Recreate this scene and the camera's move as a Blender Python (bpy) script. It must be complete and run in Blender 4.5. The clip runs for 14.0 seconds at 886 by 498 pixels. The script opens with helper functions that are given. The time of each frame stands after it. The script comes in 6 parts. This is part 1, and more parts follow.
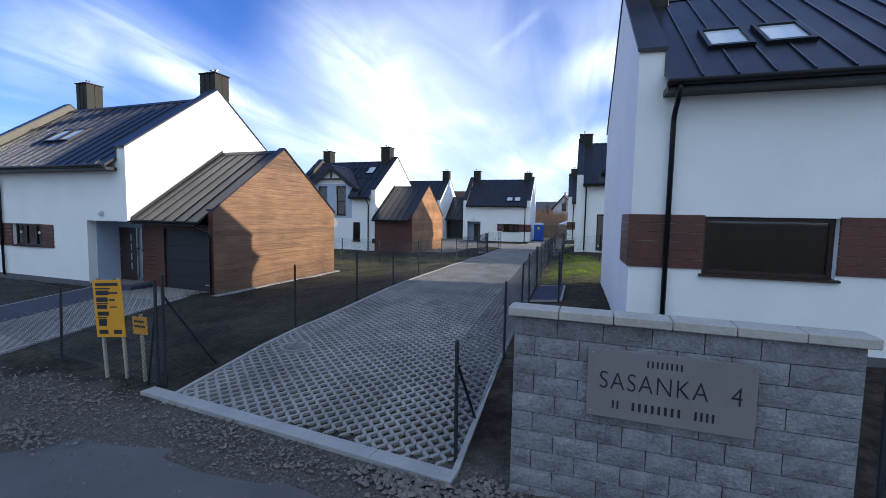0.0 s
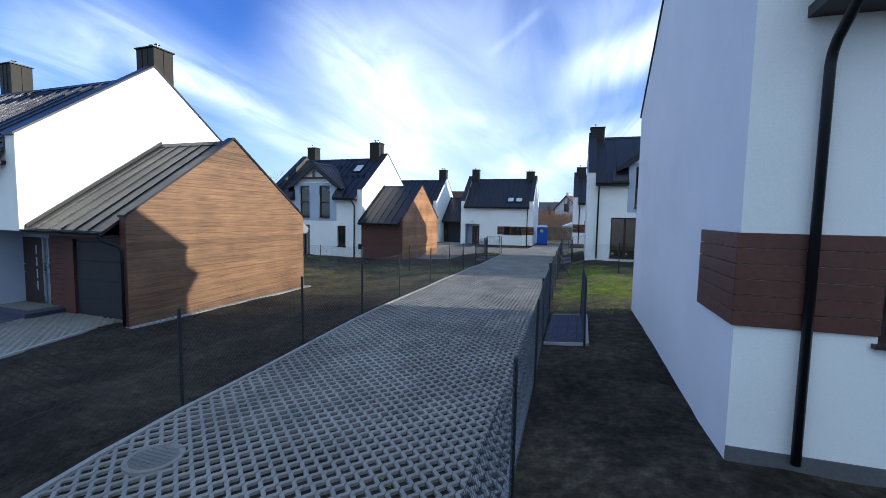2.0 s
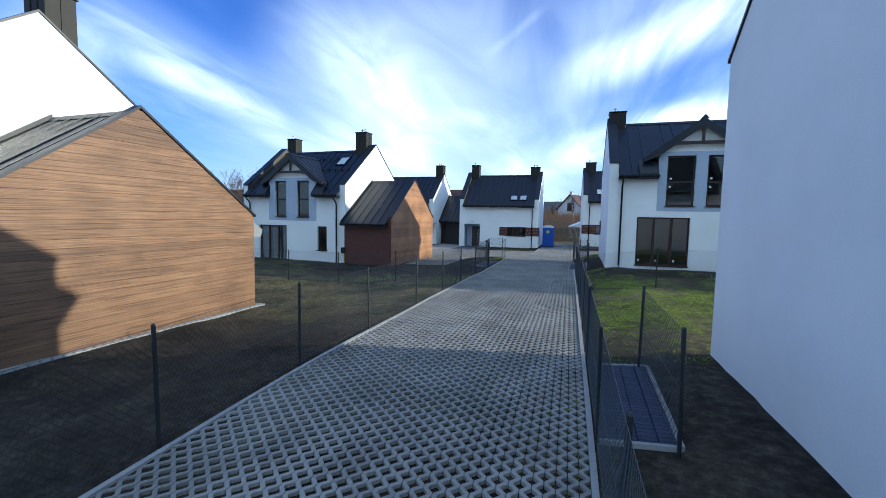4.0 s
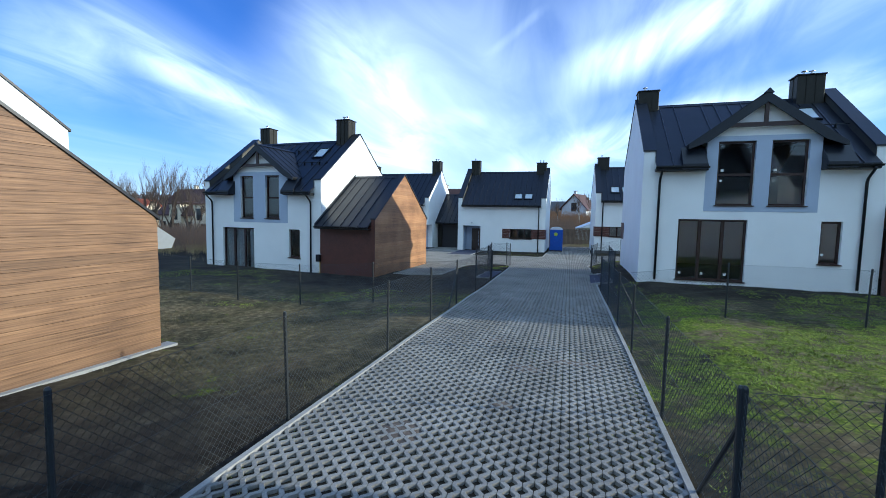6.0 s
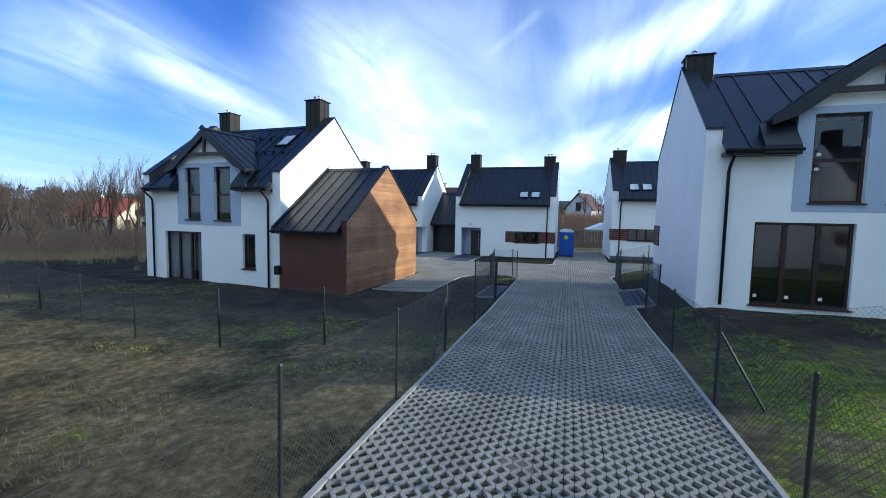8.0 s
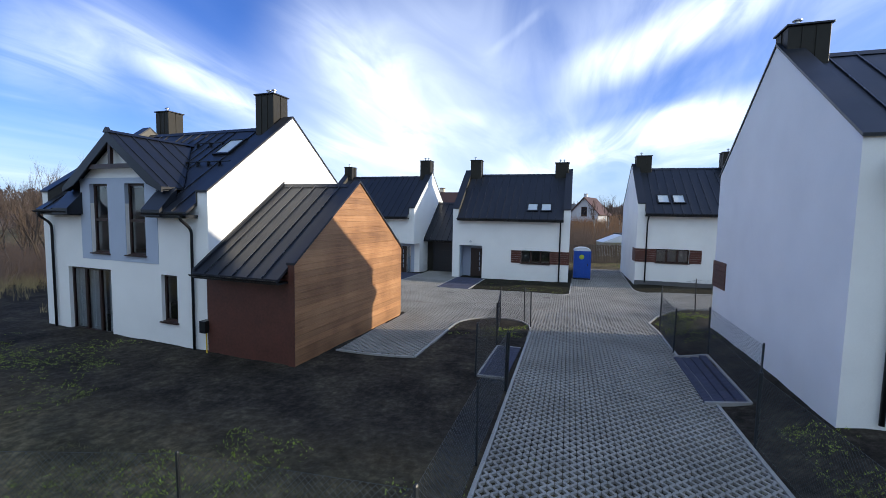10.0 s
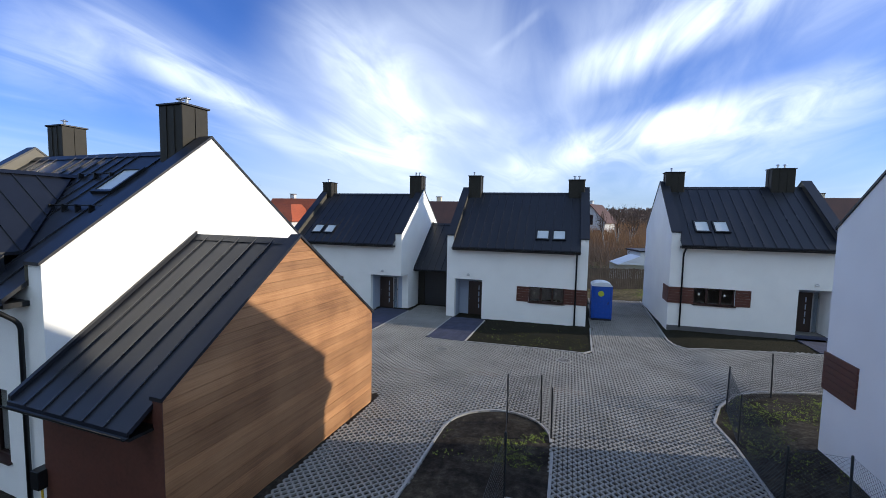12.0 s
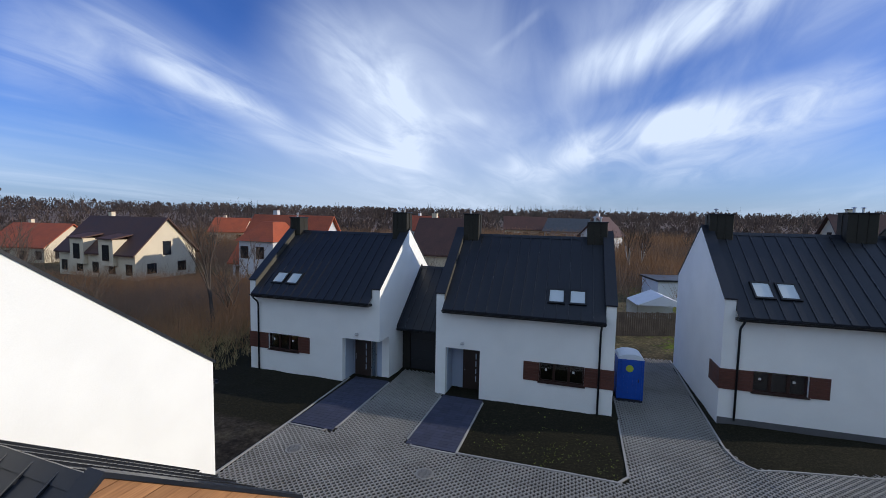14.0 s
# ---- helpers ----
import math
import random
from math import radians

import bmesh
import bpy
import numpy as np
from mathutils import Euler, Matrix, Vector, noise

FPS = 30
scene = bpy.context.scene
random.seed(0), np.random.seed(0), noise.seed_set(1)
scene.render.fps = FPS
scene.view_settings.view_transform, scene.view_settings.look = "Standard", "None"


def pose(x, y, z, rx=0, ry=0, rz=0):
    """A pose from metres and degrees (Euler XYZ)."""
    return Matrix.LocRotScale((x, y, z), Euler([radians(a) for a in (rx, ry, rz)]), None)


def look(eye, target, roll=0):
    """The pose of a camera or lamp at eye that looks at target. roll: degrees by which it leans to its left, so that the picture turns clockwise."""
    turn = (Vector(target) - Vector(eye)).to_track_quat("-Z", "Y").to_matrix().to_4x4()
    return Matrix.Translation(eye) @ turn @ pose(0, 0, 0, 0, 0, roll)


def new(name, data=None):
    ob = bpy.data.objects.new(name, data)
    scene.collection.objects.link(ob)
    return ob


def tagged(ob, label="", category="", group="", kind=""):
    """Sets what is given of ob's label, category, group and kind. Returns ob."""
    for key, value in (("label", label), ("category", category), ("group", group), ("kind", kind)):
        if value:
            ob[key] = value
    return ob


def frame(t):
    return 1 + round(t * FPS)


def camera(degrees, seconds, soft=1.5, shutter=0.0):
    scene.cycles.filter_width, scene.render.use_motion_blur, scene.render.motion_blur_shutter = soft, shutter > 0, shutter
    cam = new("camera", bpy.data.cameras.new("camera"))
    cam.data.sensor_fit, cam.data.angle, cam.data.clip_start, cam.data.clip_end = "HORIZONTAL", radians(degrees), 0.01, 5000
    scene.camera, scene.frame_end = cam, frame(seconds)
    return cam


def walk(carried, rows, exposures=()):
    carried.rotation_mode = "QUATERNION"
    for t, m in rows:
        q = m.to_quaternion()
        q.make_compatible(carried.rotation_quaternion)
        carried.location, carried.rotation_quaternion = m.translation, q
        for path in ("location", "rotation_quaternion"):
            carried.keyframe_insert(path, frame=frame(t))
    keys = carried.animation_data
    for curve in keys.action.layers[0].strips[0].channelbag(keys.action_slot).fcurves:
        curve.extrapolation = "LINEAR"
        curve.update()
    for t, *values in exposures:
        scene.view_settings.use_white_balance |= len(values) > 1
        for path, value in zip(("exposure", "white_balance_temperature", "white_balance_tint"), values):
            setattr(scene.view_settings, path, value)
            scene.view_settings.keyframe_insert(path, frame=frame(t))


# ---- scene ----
# camera and its way: a drone that looks the same way all along
cam = camera(92.1, 14.0, soft=0.7)
YAW, PITCH, ROLL = 18.0, -4.5, -1.1
ROWS = [
    (0.0, -0.000, -0.000, 2.950),
    (0.5, -0.157, 0.767, 3.009),
    (1.0, -0.304, 1.566, 3.076),
    (1.5, -0.491, 2.510, 3.138),
    (2.0, -0.693, 3.485, 3.160),
    (2.5, -0.922, 4.486, 3.109),
    (3.0, -1.166, 5.455, 3.103),
    (5.5, -2.423, 10.586, 3.165),
    (6.0, -2.695, 11.657, 3.179),
    (6.5, -2.968, 12.752, 3.155),
    (7.0, -3.253, 13.928, 3.108),
    (7.5, -3.522, 15.094, 3.140),
    (8.0, -3.781, 16.257, 3.238),
    (10.5, -5.367, 22.436, 4.760),
    (11.0, -5.655, 23.637, 5.156),
    (11.5, -5.932, 24.885, 5.556),
    (12.0, -6.222, 26.200, 6.055),
    (12.5, -6.523, 27.617, 6.552),
    (13.0, -6.810, 28.955, 7.074),
    (13.5, -7.070, 30.242, 7.746),
    (14.0, -7.383, 31.499, 8.617),
]
walk(cam, [(t, pose(x, y, z, 90 + PITCH, ROLL, YAW)) for t, x, y, z in ROWS],
     [(0.0, 0.57, 5850, 8), (1.5, 0.55, 5700, 5), (3.0, 0.55, 5500, 3), (5.5, 0.55, 5250, -3), (8.0, 0.55, 5450, 0), (10.3, 0.5, 6050, 7), (12.5, 0.17, 5900, 7), (14.0, -0.18, 5800, 8)])

# ---- world, sun ----
SUN_TURN, SUN_RISE = 13.2, 16.5      # degrees from +x towards +y, and above the horizon


def link(tree, a, b):
    tree.links.new(a, b)


def ramp(tree, fac, stops):
    r = tree.nodes.new("ShaderNodeValToRGB")
    e = r.color_ramp.elements
    while len(e) < len(stops):
        e.new(0.5)
    for el, (p, c) in zip(e, stops):
        el.position, el.color = p, (*c, 1) if len(c) == 3 else c
    link(tree, fac, r.inputs["Fac"])
    return r.outputs["Color"]


def math_node(tree, op, a, b=None):
    m = tree.nodes.new("ShaderNodeMath")
    m.operation = op
    for i, v in enumerate((a, b)):
        if v is None:
            continue
        if isinstance(v, (int, float)):
            m.inputs[i].default_value = v
        else:
            link(tree, v, m.inputs[i])
    return m.outputs[0]


def mixed(tree, fac, a, b, mode="MIX"):
    m = tree.nodes.new("ShaderNodeMix")
    m.data_type, m.blend_type = "RGBA", mode
    for socket, v in ((m.inputs[0], fac), (m.inputs[6], a), (m.inputs[7], b)):
        if isinstance(v, (int, float)):
            socket.default_value = v
        elif isinstance(v, tuple):
            socket.default_value = (*v, 1)
        else:
            link(tree, v, socket)
    return m.outputs[2]


def build_world():
    w = bpy.data.worlds.new("sky")
    scene.world = w
    w.use_nodes = True
    t = w.node_tree
    t.nodes.clear()
    sky = t.nodes.new("ShaderNodeTexSky")
    sky.sky_type, sky.sun_disc = "NISHITA", False
    sky.sun_elevation, sky.sun_rotation = radians(SUN_RISE), radians(90 - SUN_TURN)
    sky.air_density, sky.dust_density, sky.ozone_density = 1.0, 0.6, 2.5
    bg = t.nodes.new("ShaderNodeBackground")
    bg.inputs["Strength"].default_value = SKY_POWER
    out = t.nodes.new("ShaderNodeOutputWorld")
    # thin ice clouds: a few long drawn-out arms, frayed by noise
    co = t.nodes.new("ShaderNodeTexCoord")
    sep = t.nodes.new("ShaderNodeSeparateXYZ")
    link(t, co.outputs["Generated"], sep.inputs[0])
    up = math_node(t, "ADD", math_node(t, "MAXIMUM", sep.outputs[2], 0.0), 0.12)
    flat = t.nodes.new("ShaderNodeCombineXYZ")
    link(t, math_node(t, "DIVIDE", sep.outputs[0], up), flat.inputs[0])
    link(t, math_node(t, "DIVIDE", sep.outputs[1], up), flat.inputs[1])

    def layer(turn, scale, detail, rough, warp, shift):
        mp = t.nodes.new("ShaderNodeMapping")
        mp.inputs["Rotation"].default_value = (0, 0, radians(turn))
        mp.inputs["Scale"].default_value = scale
        mp.inputs["Location"].default_value = shift
        link(t, flat.outputs[0], mp.inputs[0])
        n = t.nodes.new("ShaderNodeTexNoise")
        n.inputs["Scale"].default_value, n.inputs["Detail"].default_value = 1.0, detail
        n.inputs["Roughness"].default_value, n.inputs["Distortion"].default_value = rough, warp
        link(t, mp.outputs[0], n.inputs["Vector"])
        return n.outputs["Fac"]

    def eased(value, lo, hi):
        m = t.nodes.new("ShaderNodeMapRange")
        m.interpolation_type = "SMOOTHSTEP"
        m.inputs[1].default_value, m.inputs[2].default_value = lo, hi
        link(t, value, m.inputs[0])
        return m.outputs[0]

    def dot(v):
        n = t.nodes.new("ShaderNodeVectorMath")
        n.operation = "DOT_PRODUCT"
        link(t, co.outputs["Generated"], n.inputs[0])
        n.inputs[1].default_value = v
        return n.outputs["Value"]
    fray = layer(-14, (2.1, 0.7, 1), 8, 0.56, 1.3, (0.1, 3.0, 0))
    soft_fray = layer(-10, (0.5, 0.16, 1), 4, 0.55, 0.6, (2.1, 1.0, 0))
    wobble = math_node(t, "MULTIPLY", math_node(t, "SUBTRACT", soft_fray, 0.5), 0.05)
    total = None
    for p, q, wide, power in ARMS:
        p, q = Vector(p), Vector(q)
        across = math_node(t, "ABSOLUTE", math_node(t, "ADD", dot(p.cross(q).normalized()), wobble if wide > 0.02 else 0.0))
        along = math_node(t, "ABSOLUTE", math_node(t, "SUBTRACT", dot((q - p).normalized()), (q - p).normalized().dot((p + q).normalized())))
        half = (q - p).length / 2
        m = math_node(t, "MULTIPLY", eased(across, wide * 1.5, wide * 0.1), eased(along, half * 1.35, half * 0.45))
        m = math_node(t, "MULTIPLY", m, power)
        ahead_only = eased(dot((p + q).normalized()), 0.2, 0.4)
        m = math_node(t, "MULTIPLY", m, ahead_only)
        total = m if total is None else math_node(t, "ADD", total, m)
    grain = eased(fray, 0.22, 0.78)
    veil = math_node(t, "MULTIPLY", eased(soft_fray, 0.38, 0.75), 0.45)
    arms = math_node(t, "MULTIPLY", total, math_node(t, "ADD", math_node(t, "MULTIPLY", grain, 0.85), 0.25))
    glow = eased(dot(Vector((-0.37, 0.92, 0.12)).normalized()), 0.90, 1.0)
    cover = math_node(t, "MINIMUM", math_node(t, "ADD", math_node(t, "ADD", arms, math_node(t, "MULTIPLY", glow, 0.36)), math_node(t, "MULTIPLY", veil, math_node(t, "ADD", grain, 0.3))), 1.0)
    haze = eased(sep.outputs[2], 0.22, 0.0)
    blue = mixed(t, math_node(t, "MULTIPLY", haze, 0.55), mixed(t, 1.0, sky.outputs[0], SKY_TINT, "MULTIPLY"), HAZE)
    seen = mixed(t, cover, blue, CLOUD)
    # the added fill grows overhead, so level ground gets more than walls
    lift = math_node(t, "ADD", math_node(t, "MULTIPLY", math_node(t, "MAXIMUM", sep.outputs[2], 0.0), 1.0), 0.64)
    grey = t.nodes.new("ShaderNodeCombineColor")
    for i in range(3):
        link(t, lift, grey.inputs[i])
    high = mixed(t, 1.0, UNSEEN_FILL, grey.outputs[0], "MULTIPLY")
    # behind the view an added, unseen bright sheet of sky fills the shaded fronts
    sheet = math_node(t, "MULTIPLY", eased(dot(Vector((-0.31, 0.95, 0.0))), 0.35, -0.45), math_node(t, "ADD", math_node(t, "MULTIPLY", soft_fray, 0.5), 0.6))
    link(t, mixed(t, math_node(t, "MINIMUM", sheet, 1.0), seen, high), bg.inputs["Color"])
    link(t, bg.outputs[0], out.inputs[0])
    sun = bpy.data.lights.new("sun", "SUN")
    sun.energy, sun.angle, sun.color = SUN_POWER, radians(0.7), (1.0, 0.83, 0.62)
    ob = new("sun", sun)
    a, e = radians(SUN_TURN), radians(SUN_RISE)
    way = Vector((math.cos(a) * math.cos(e), math.sin(a) * math.cos(e), math.sin(e)))
    ob.matrix_world = look(way * 100, (0, 0, 0))


SKY_POWER, SUN_POWER = 0.12, 4.0
SKY_TINT, HAZE, CLOUD = (0.47, 0.65, 1.20), (4.4, 5.3, 6.6), (7.3, 7.75, 8.7)
# colour of the unseen sky sheet that fills the shade
UNSEEN_FILL = (4.1, 4.85, 5.7)
ARMS = (
    ((-0.779, 0.546, 0.309), (-0.578, 0.802, 0.149), 0.032, 0.80),
    ((-0.822, 0.473, 0.319), (-0.627, 0.755, 0.189), 0.085, 0.40),
    ((-0.443, 0.803, 0.399), (-0.387, 0.916, 0.104), 0.110, 0.38),
    ((-0.414, 0.851, 0.323), (-0.369, 0.922, 0.117), 0.045, 0.45),
    ((-0.568, 0.720, 0.399), (-0.403, 0.887, 0.225), 0.080, 0.30),
    ((-0.576, 0.799, 0.172), (-0.327, 0.941, 0.086), 0.050, 0.45),
    ((-0.046, 0.959, 0.280), (0.296, 0.874, 0.386), 0.045, 0.85),
    ((-0.025, 0.943, 0.331), (0.229, 0.876, 0.424), 0.090, 0.35),
    ((-0.189, 0.978, 0.092), (0.211, 0.958, 0.192), 0.038, 0.65),
    ((0.125, 0.977, 0.171), (0.461, 0.859, 0.223), 0.042, 0.95),
    ((0.054, 0.994, 0.094), (0.454, 0.877, 0.154), 0.050, 0.40),
    ((-0.199, 0.918, 0.344), (-0.091, 0.905, 0.416), 0.009, 0.15),
    ((-0.873, 0.414, 0.258), (-0.793, 0.553, 0.257), 0.090, 0.35),
    ((-0.310, 0.924, 0.222), (-0.213, 0.954, 0.211), 0.020, 0.22),
    ((0.278, 0.888, 0.367), (0.473, 0.761, 0.444), 0.090, 0.50),
)
build_world()

# ---- materials ----


def material(name, color, rough=0.6, metal=0.0, vary=0.12, grain=30.0, coarse=1.5, bump=0.0, bump_scale=None, spec=0.5, per_piece=0.0):
    """A surface with grain and stains at two scales and fine relief."""
    m = bpy.data.materials.new(name)
    m.use_nodes = True
    t = m.node_tree
    b = t.nodes["Principled BSDF"]
    b.inputs["Metallic"].default_value = metal
    b.inputs["Specular IOR Level"].default_value = spec
    co = t.nodes.new("ShaderNodeTexCoord")
    geo = t.nodes.new("ShaderNodeNewGeometry")

    def noise_tex(scale, detail=4):
        n = t.nodes.new("ShaderNodeTexNoise")
        n.inputs["Scale"].default_value, n.inputs["Detail"].default_value = scale, detail
        link(t, geo.outputs["Position"], n.inputs["Vector"])
        return n.outputs["Fac"]
    small, large = noise_tex(grain), noise_tex(coarse, 6)
    dark = tuple(max(0.0, c * (1 - 1.6 * vary)) for c in color)
    light = tuple(min(1.0, c * (1 + 1.3 * vary)) for c in color)
    s = math_node(t, "ADD", math_node(t, "MULTIPLY", small, 0.45), math_node(t, "MULTIPLY", large, 0.55))
    c = ramp(t, s, [(0.32, dark), (0.5, color), (0.68, light)])
    if per_piece:
        info = t.nodes.new("ShaderNodeObjectInfo")
        k = math_node(t, "ADD", math_node(t, "MULTIPLY", info.outputs["Random"], 2 * per_piece), 1 - per_piece)
        g = t.nodes.new("ShaderNodeCombineColor")
        for i in range(3):
            link(t, k, g.inputs[i])
        c = mixed(t, 1.0, c, g.outputs[0], "MULTIPLY")
    link(t, c, b.inputs["Base Color"])
    r = math_node(t, "ADD", math_node(t, "MULTIPLY", large, 0.25), rough - 0.125)
    link(t, r, b.inputs["Roughness"])
    if bump:
        bp = t.nodes.new("ShaderNodeBump")
        bp.inputs["Strength"].default_value, bp.inputs["Distance"].default_value = min(1.0, bump), 0.02
        link(t, noise_tex(bump_scale or grain), bp.inputs["Height"])
        link(t, bp.outputs[0], b.inputs["Normal"])
    return m


def glass_material():
    m = bpy.data.materials.new("window_glass")
    m.use_nodes = True
    b = m.node_tree.nodes["Principled BSDF"]
    b.inputs["Base Color"].default_value = (0.74, 0.79, 0.81, 1)
    b.inputs["Roughness"].default_value = 0.02
    b.inputs["Transmission Weight"].default_value = 1.0
    b.inputs["IOR"].default_value = 1.6
    return m


RENDER_WHITE = material("white_render", (0.85, 0.855, 0.835), 0.9, vary=0.04, grain=60, coarse=0.8, bump=0.15, bump_scale=140)
GREY_BAND = material("grey_render", (0.42, 0.48, 0.59), 0.9, vary=0.04, grain=90, coarse=0.7, bump=0.15, bump_scale=140)
ROOF = material("dark_sheet_metal", (0.0105, 0.0130, 0.020), 0.40, metal=0.0, spec=0.45, vary=0.16, grain=6, coarse=0.8)
CLAD = material("grey_clad_metal", (0.029, 0.027, 0.022), 0.55, metal=0.0, spec=0.2, vary=0.12, grain=7, coarse=1.0)
# paler and glossier than ROOF, part of the seams' sun glint is painted
SEAM = material("glinting_seam_metal", (0.022, 0.024, 0.030), 0.24, metal=0.2, spec=0.7, vary=0.1, grain=9)
# paler than CLAD: the sun on the parapets' inner sides is in the colour
LIT_FLASHING = material("sunlit_flashing", (0.085, 0.080, 0.066), 0.5, metal=0.2, vary=0.1, grain=8)
GUTTER = material("gutter_metal", (0.016, 0.018, 0.021), 0.38, metal=0.4, vary=0.1, grain=20)
FRAME = material("brown_window_frame", (0.029, 0.012, 0.009), 0.4, vary=0.1, grain=30)
GLASS = glass_material()
BROWN = material("brown_boards", (0.095, 0.034, 0.023), 0.55, vary=0.2, grain=14, coarse=2.0)
DOOR_DARK = material("dark_door", (0.035, 0.022, 0.018), 0.45, vary=0.1)
STEEL = material("steel", (0.55, 0.56, 0.58), 0.3, metal=0.9, vary=0.05)
CONCRETE = material("kerb_concrete", (0.32, 0.315, 0.305), 0.85, vary=0.12, grain=40, coarse=3, bump=0.3, bump_scale=80)
PAVER = material("concrete_paver", (0.27, 0.262, 0.247), 0.92, vary=0.18, grain=45, coarse=0.7, bump=0.4, bump_scale=90, spec=0.08, per_piece=0.12)
SETT = material("grey_blue_block", (0.040, 0.045, 0.080), 0.85, vary=0.15, grain=40, coarse=2, per_piece=0.15)
# darkened so that house plinths carry the shade at the wall's foot
PLINTH = material("plinth_grey", (0.11, 0.11, 0.115), 0.85, vary=0.15)
CURTAIN = material("grey_curtain", (0.62, 0.63, 0.66), 0.9, vary=0.1, grain=12, coarse=3)
PALE_SHEET = material("pale_sheet", (0.22, 0.235, 0.25), 0.6, vary=0.06, grain=12)
INSIDE = material("inside_plaster", (0.16, 0.155, 0.15), 0.9, vary=0.05)

# ---- building helpers ----


class Shape:
    """Gathers corners and faces of one mesh."""

    def __init__(self):
        self.v, self.f = [], []

    def face(self, *points):
        n = len(self.v)
        self.v += [tuple(p) for p in points]
        self.f.append(tuple(range(n, n + len(points))))
        return self

    def box(self, x0, y0, z0, x1, y1, z1):
        n = len(self.v)
        self.v += [(x, y, z) for z in (z0, z1) for x, y in ((x0, y0), (x1, y0), (x1, y1), (x0, y1))]
        self.f += [tuple(n + i for i in q) for q in ((3, 2, 1, 0), (4, 5, 6, 7), (0, 1, 5, 4), (1, 2, 6, 5), (2, 3, 7, 6), (3, 0, 4, 7))]
        return self

    def prism(self, ring, way):
        """A flat ring of points drawn out along way."""
        n, k = len(self.v), len(ring)
        self.v += [tuple(p) for p in ring] + [tuple(Vector(p) + Vector(way)) for p in ring]
        self.f.append(tuple(range(n + k - 1, n - 1, -1)))
        self.f.append(tuple(range(n + k, n + 2 * k)))
        self.f += [(n + i, n + (i + 1) % k, n + k + (i + 1) % k, n + k + i) for i in range(k)]
        return self

    def tube(self, path, r, sides=8):
        path = [Vector(p) for p in path]
        n = len(self.v)
        for i, p in enumerate(path):
            a, b = path[max(i - 1, 0)], path[min(i + 1, len(path) - 1)]
            q = (b - a).to_track_quat("Z", "Y")
            rr = r[i] if isinstance(r, (list, tuple)) else r
            for s in range(sides):
                w = 2 * math.pi * s / sides
                self.v.append(tuple(p + q @ Vector((rr * math.cos(w), rr * math.sin(w), 0))))
        for i in range(len(path) - 1):
            for s in range(sides):
                a, b = n + i * sides + s, n + i * sides + (s + 1) % sides
                self.f.append((a, b, b + sides, a + sides))
        self.f.append(tuple(n + s for s in range(sides - 1, -1, -1)))
        self.f.append(tuple(n + (len(path) - 1) * sides + s for s in range(sides)))
        return self

    def mesh(self, name, mat, bevel=0.0, smooth=False):
        me = bpy.data.meshes.new(name)
        me.from_pydata(self.v, [], self.f)
        bm = bmesh.new()
        bm.from_mesh(me)
        bmesh.ops.remove_doubles(bm, verts=bm.verts, dist=1e-5)
        bmesh.ops.recalc_face_normals(bm, faces=bm.faces)
        if bevel:
            bmesh.ops.bevel(bm, geom=list(bm.edges), offset=bevel, segments=1, affect="EDGES", clamp_overlap=True)
        if smooth:
            for f in bm.faces:
                f.smooth = True
        bm.to_mesh(me)
        bm.free()
        me.materials.append(mat)
        return me


def part(name, shape, mat, parent, label="", bevel=0.0, smooth=False, at=None):
    me = shape if isinstance(shape, bpy.types.Mesh) else shape.mesh(name, mat, bevel, smooth)
    ob = new(name, me)
    ob.parent = parent
    if at is not None:
        ob.location = at
    if label:
        tagged(ob, label)
    return ob


def thing(name, label, category, at=(0, 0, 0), turn=0.0, group="", kind=""):
    ob = new(name)
    ob.location, ob.rotation_euler = at, (0, 0, radians(turn))
    return tagged(ob, label, category, group, kind)


def wall_with_holes(x0, x1, z0, z1, y0, y1, holes):
    """A wall in the xz plane from y0 to y1 thick, with openings (xa, xb, za, zb) right through it."""
    s = Shape()
    holes = [(max(a, x0), min(b, x1), max(c, z0), min(d, z1)) for a, b, c, d in holes]
    xs = sorted({x0, x1, *(h[0] for h in holes), *(h[1] for h in holes)})
    zs = sorted({z0, z1, *(h[2] for h in holes), *(h[3] for h in holes)})
    solid = {}
    for i in range(len(xs) - 1):
        for j in range(len(zs) - 1):
            mx, mz = (xs[i] + xs[i + 1]) / 2, (zs[j] + zs[j + 1]) / 2
            solid[i, j] = not any(h[0] < mx < h[1] and h[2] < mz < h[3] for h in holes)
    for (i, j), full in solid.items():
        if not full:
            continue
        a, b, c, d = xs[i], xs[i + 1], zs[j], zs[j + 1]
        s.face((a, y0, c), (b, y0, c), (b, y0, d), (a, y0, d))
        s.face((a, y1, c), (a, y1, d), (b, y1, d), (b, y1, c))
        if not solid.get((i - 1, j), False):
            s.face((a, y0, c), (a, y0, d), (a, y1, d), (a, y1, c))
        if not solid.get((i + 1, j), False):
            s.face((b, y0, c), (b, y1, c), (b, y1, d), (b, y0, d))
        if not solid.get((i, j - 1), False):
            s.face((a, y0, c), (a, y1, c), (b, y1, c), (b, y0, c))
        if not solid.get((i, j + 1), False):
            s.face((a, y0, d), (b, y0, d), (b, y1, d), (a, y1, d))
    return s


L, D, EAVE, RIDGE = 8.0, 7.4, 4.98, 8.05     # house length, depth, parapet heights
SLOPE = (RIDGE - EAVE) / (D / 2)
PAR = 0.42                                   # width of the gable parapets
SINK = 0.36                                  # how far the roof lies below the parapets


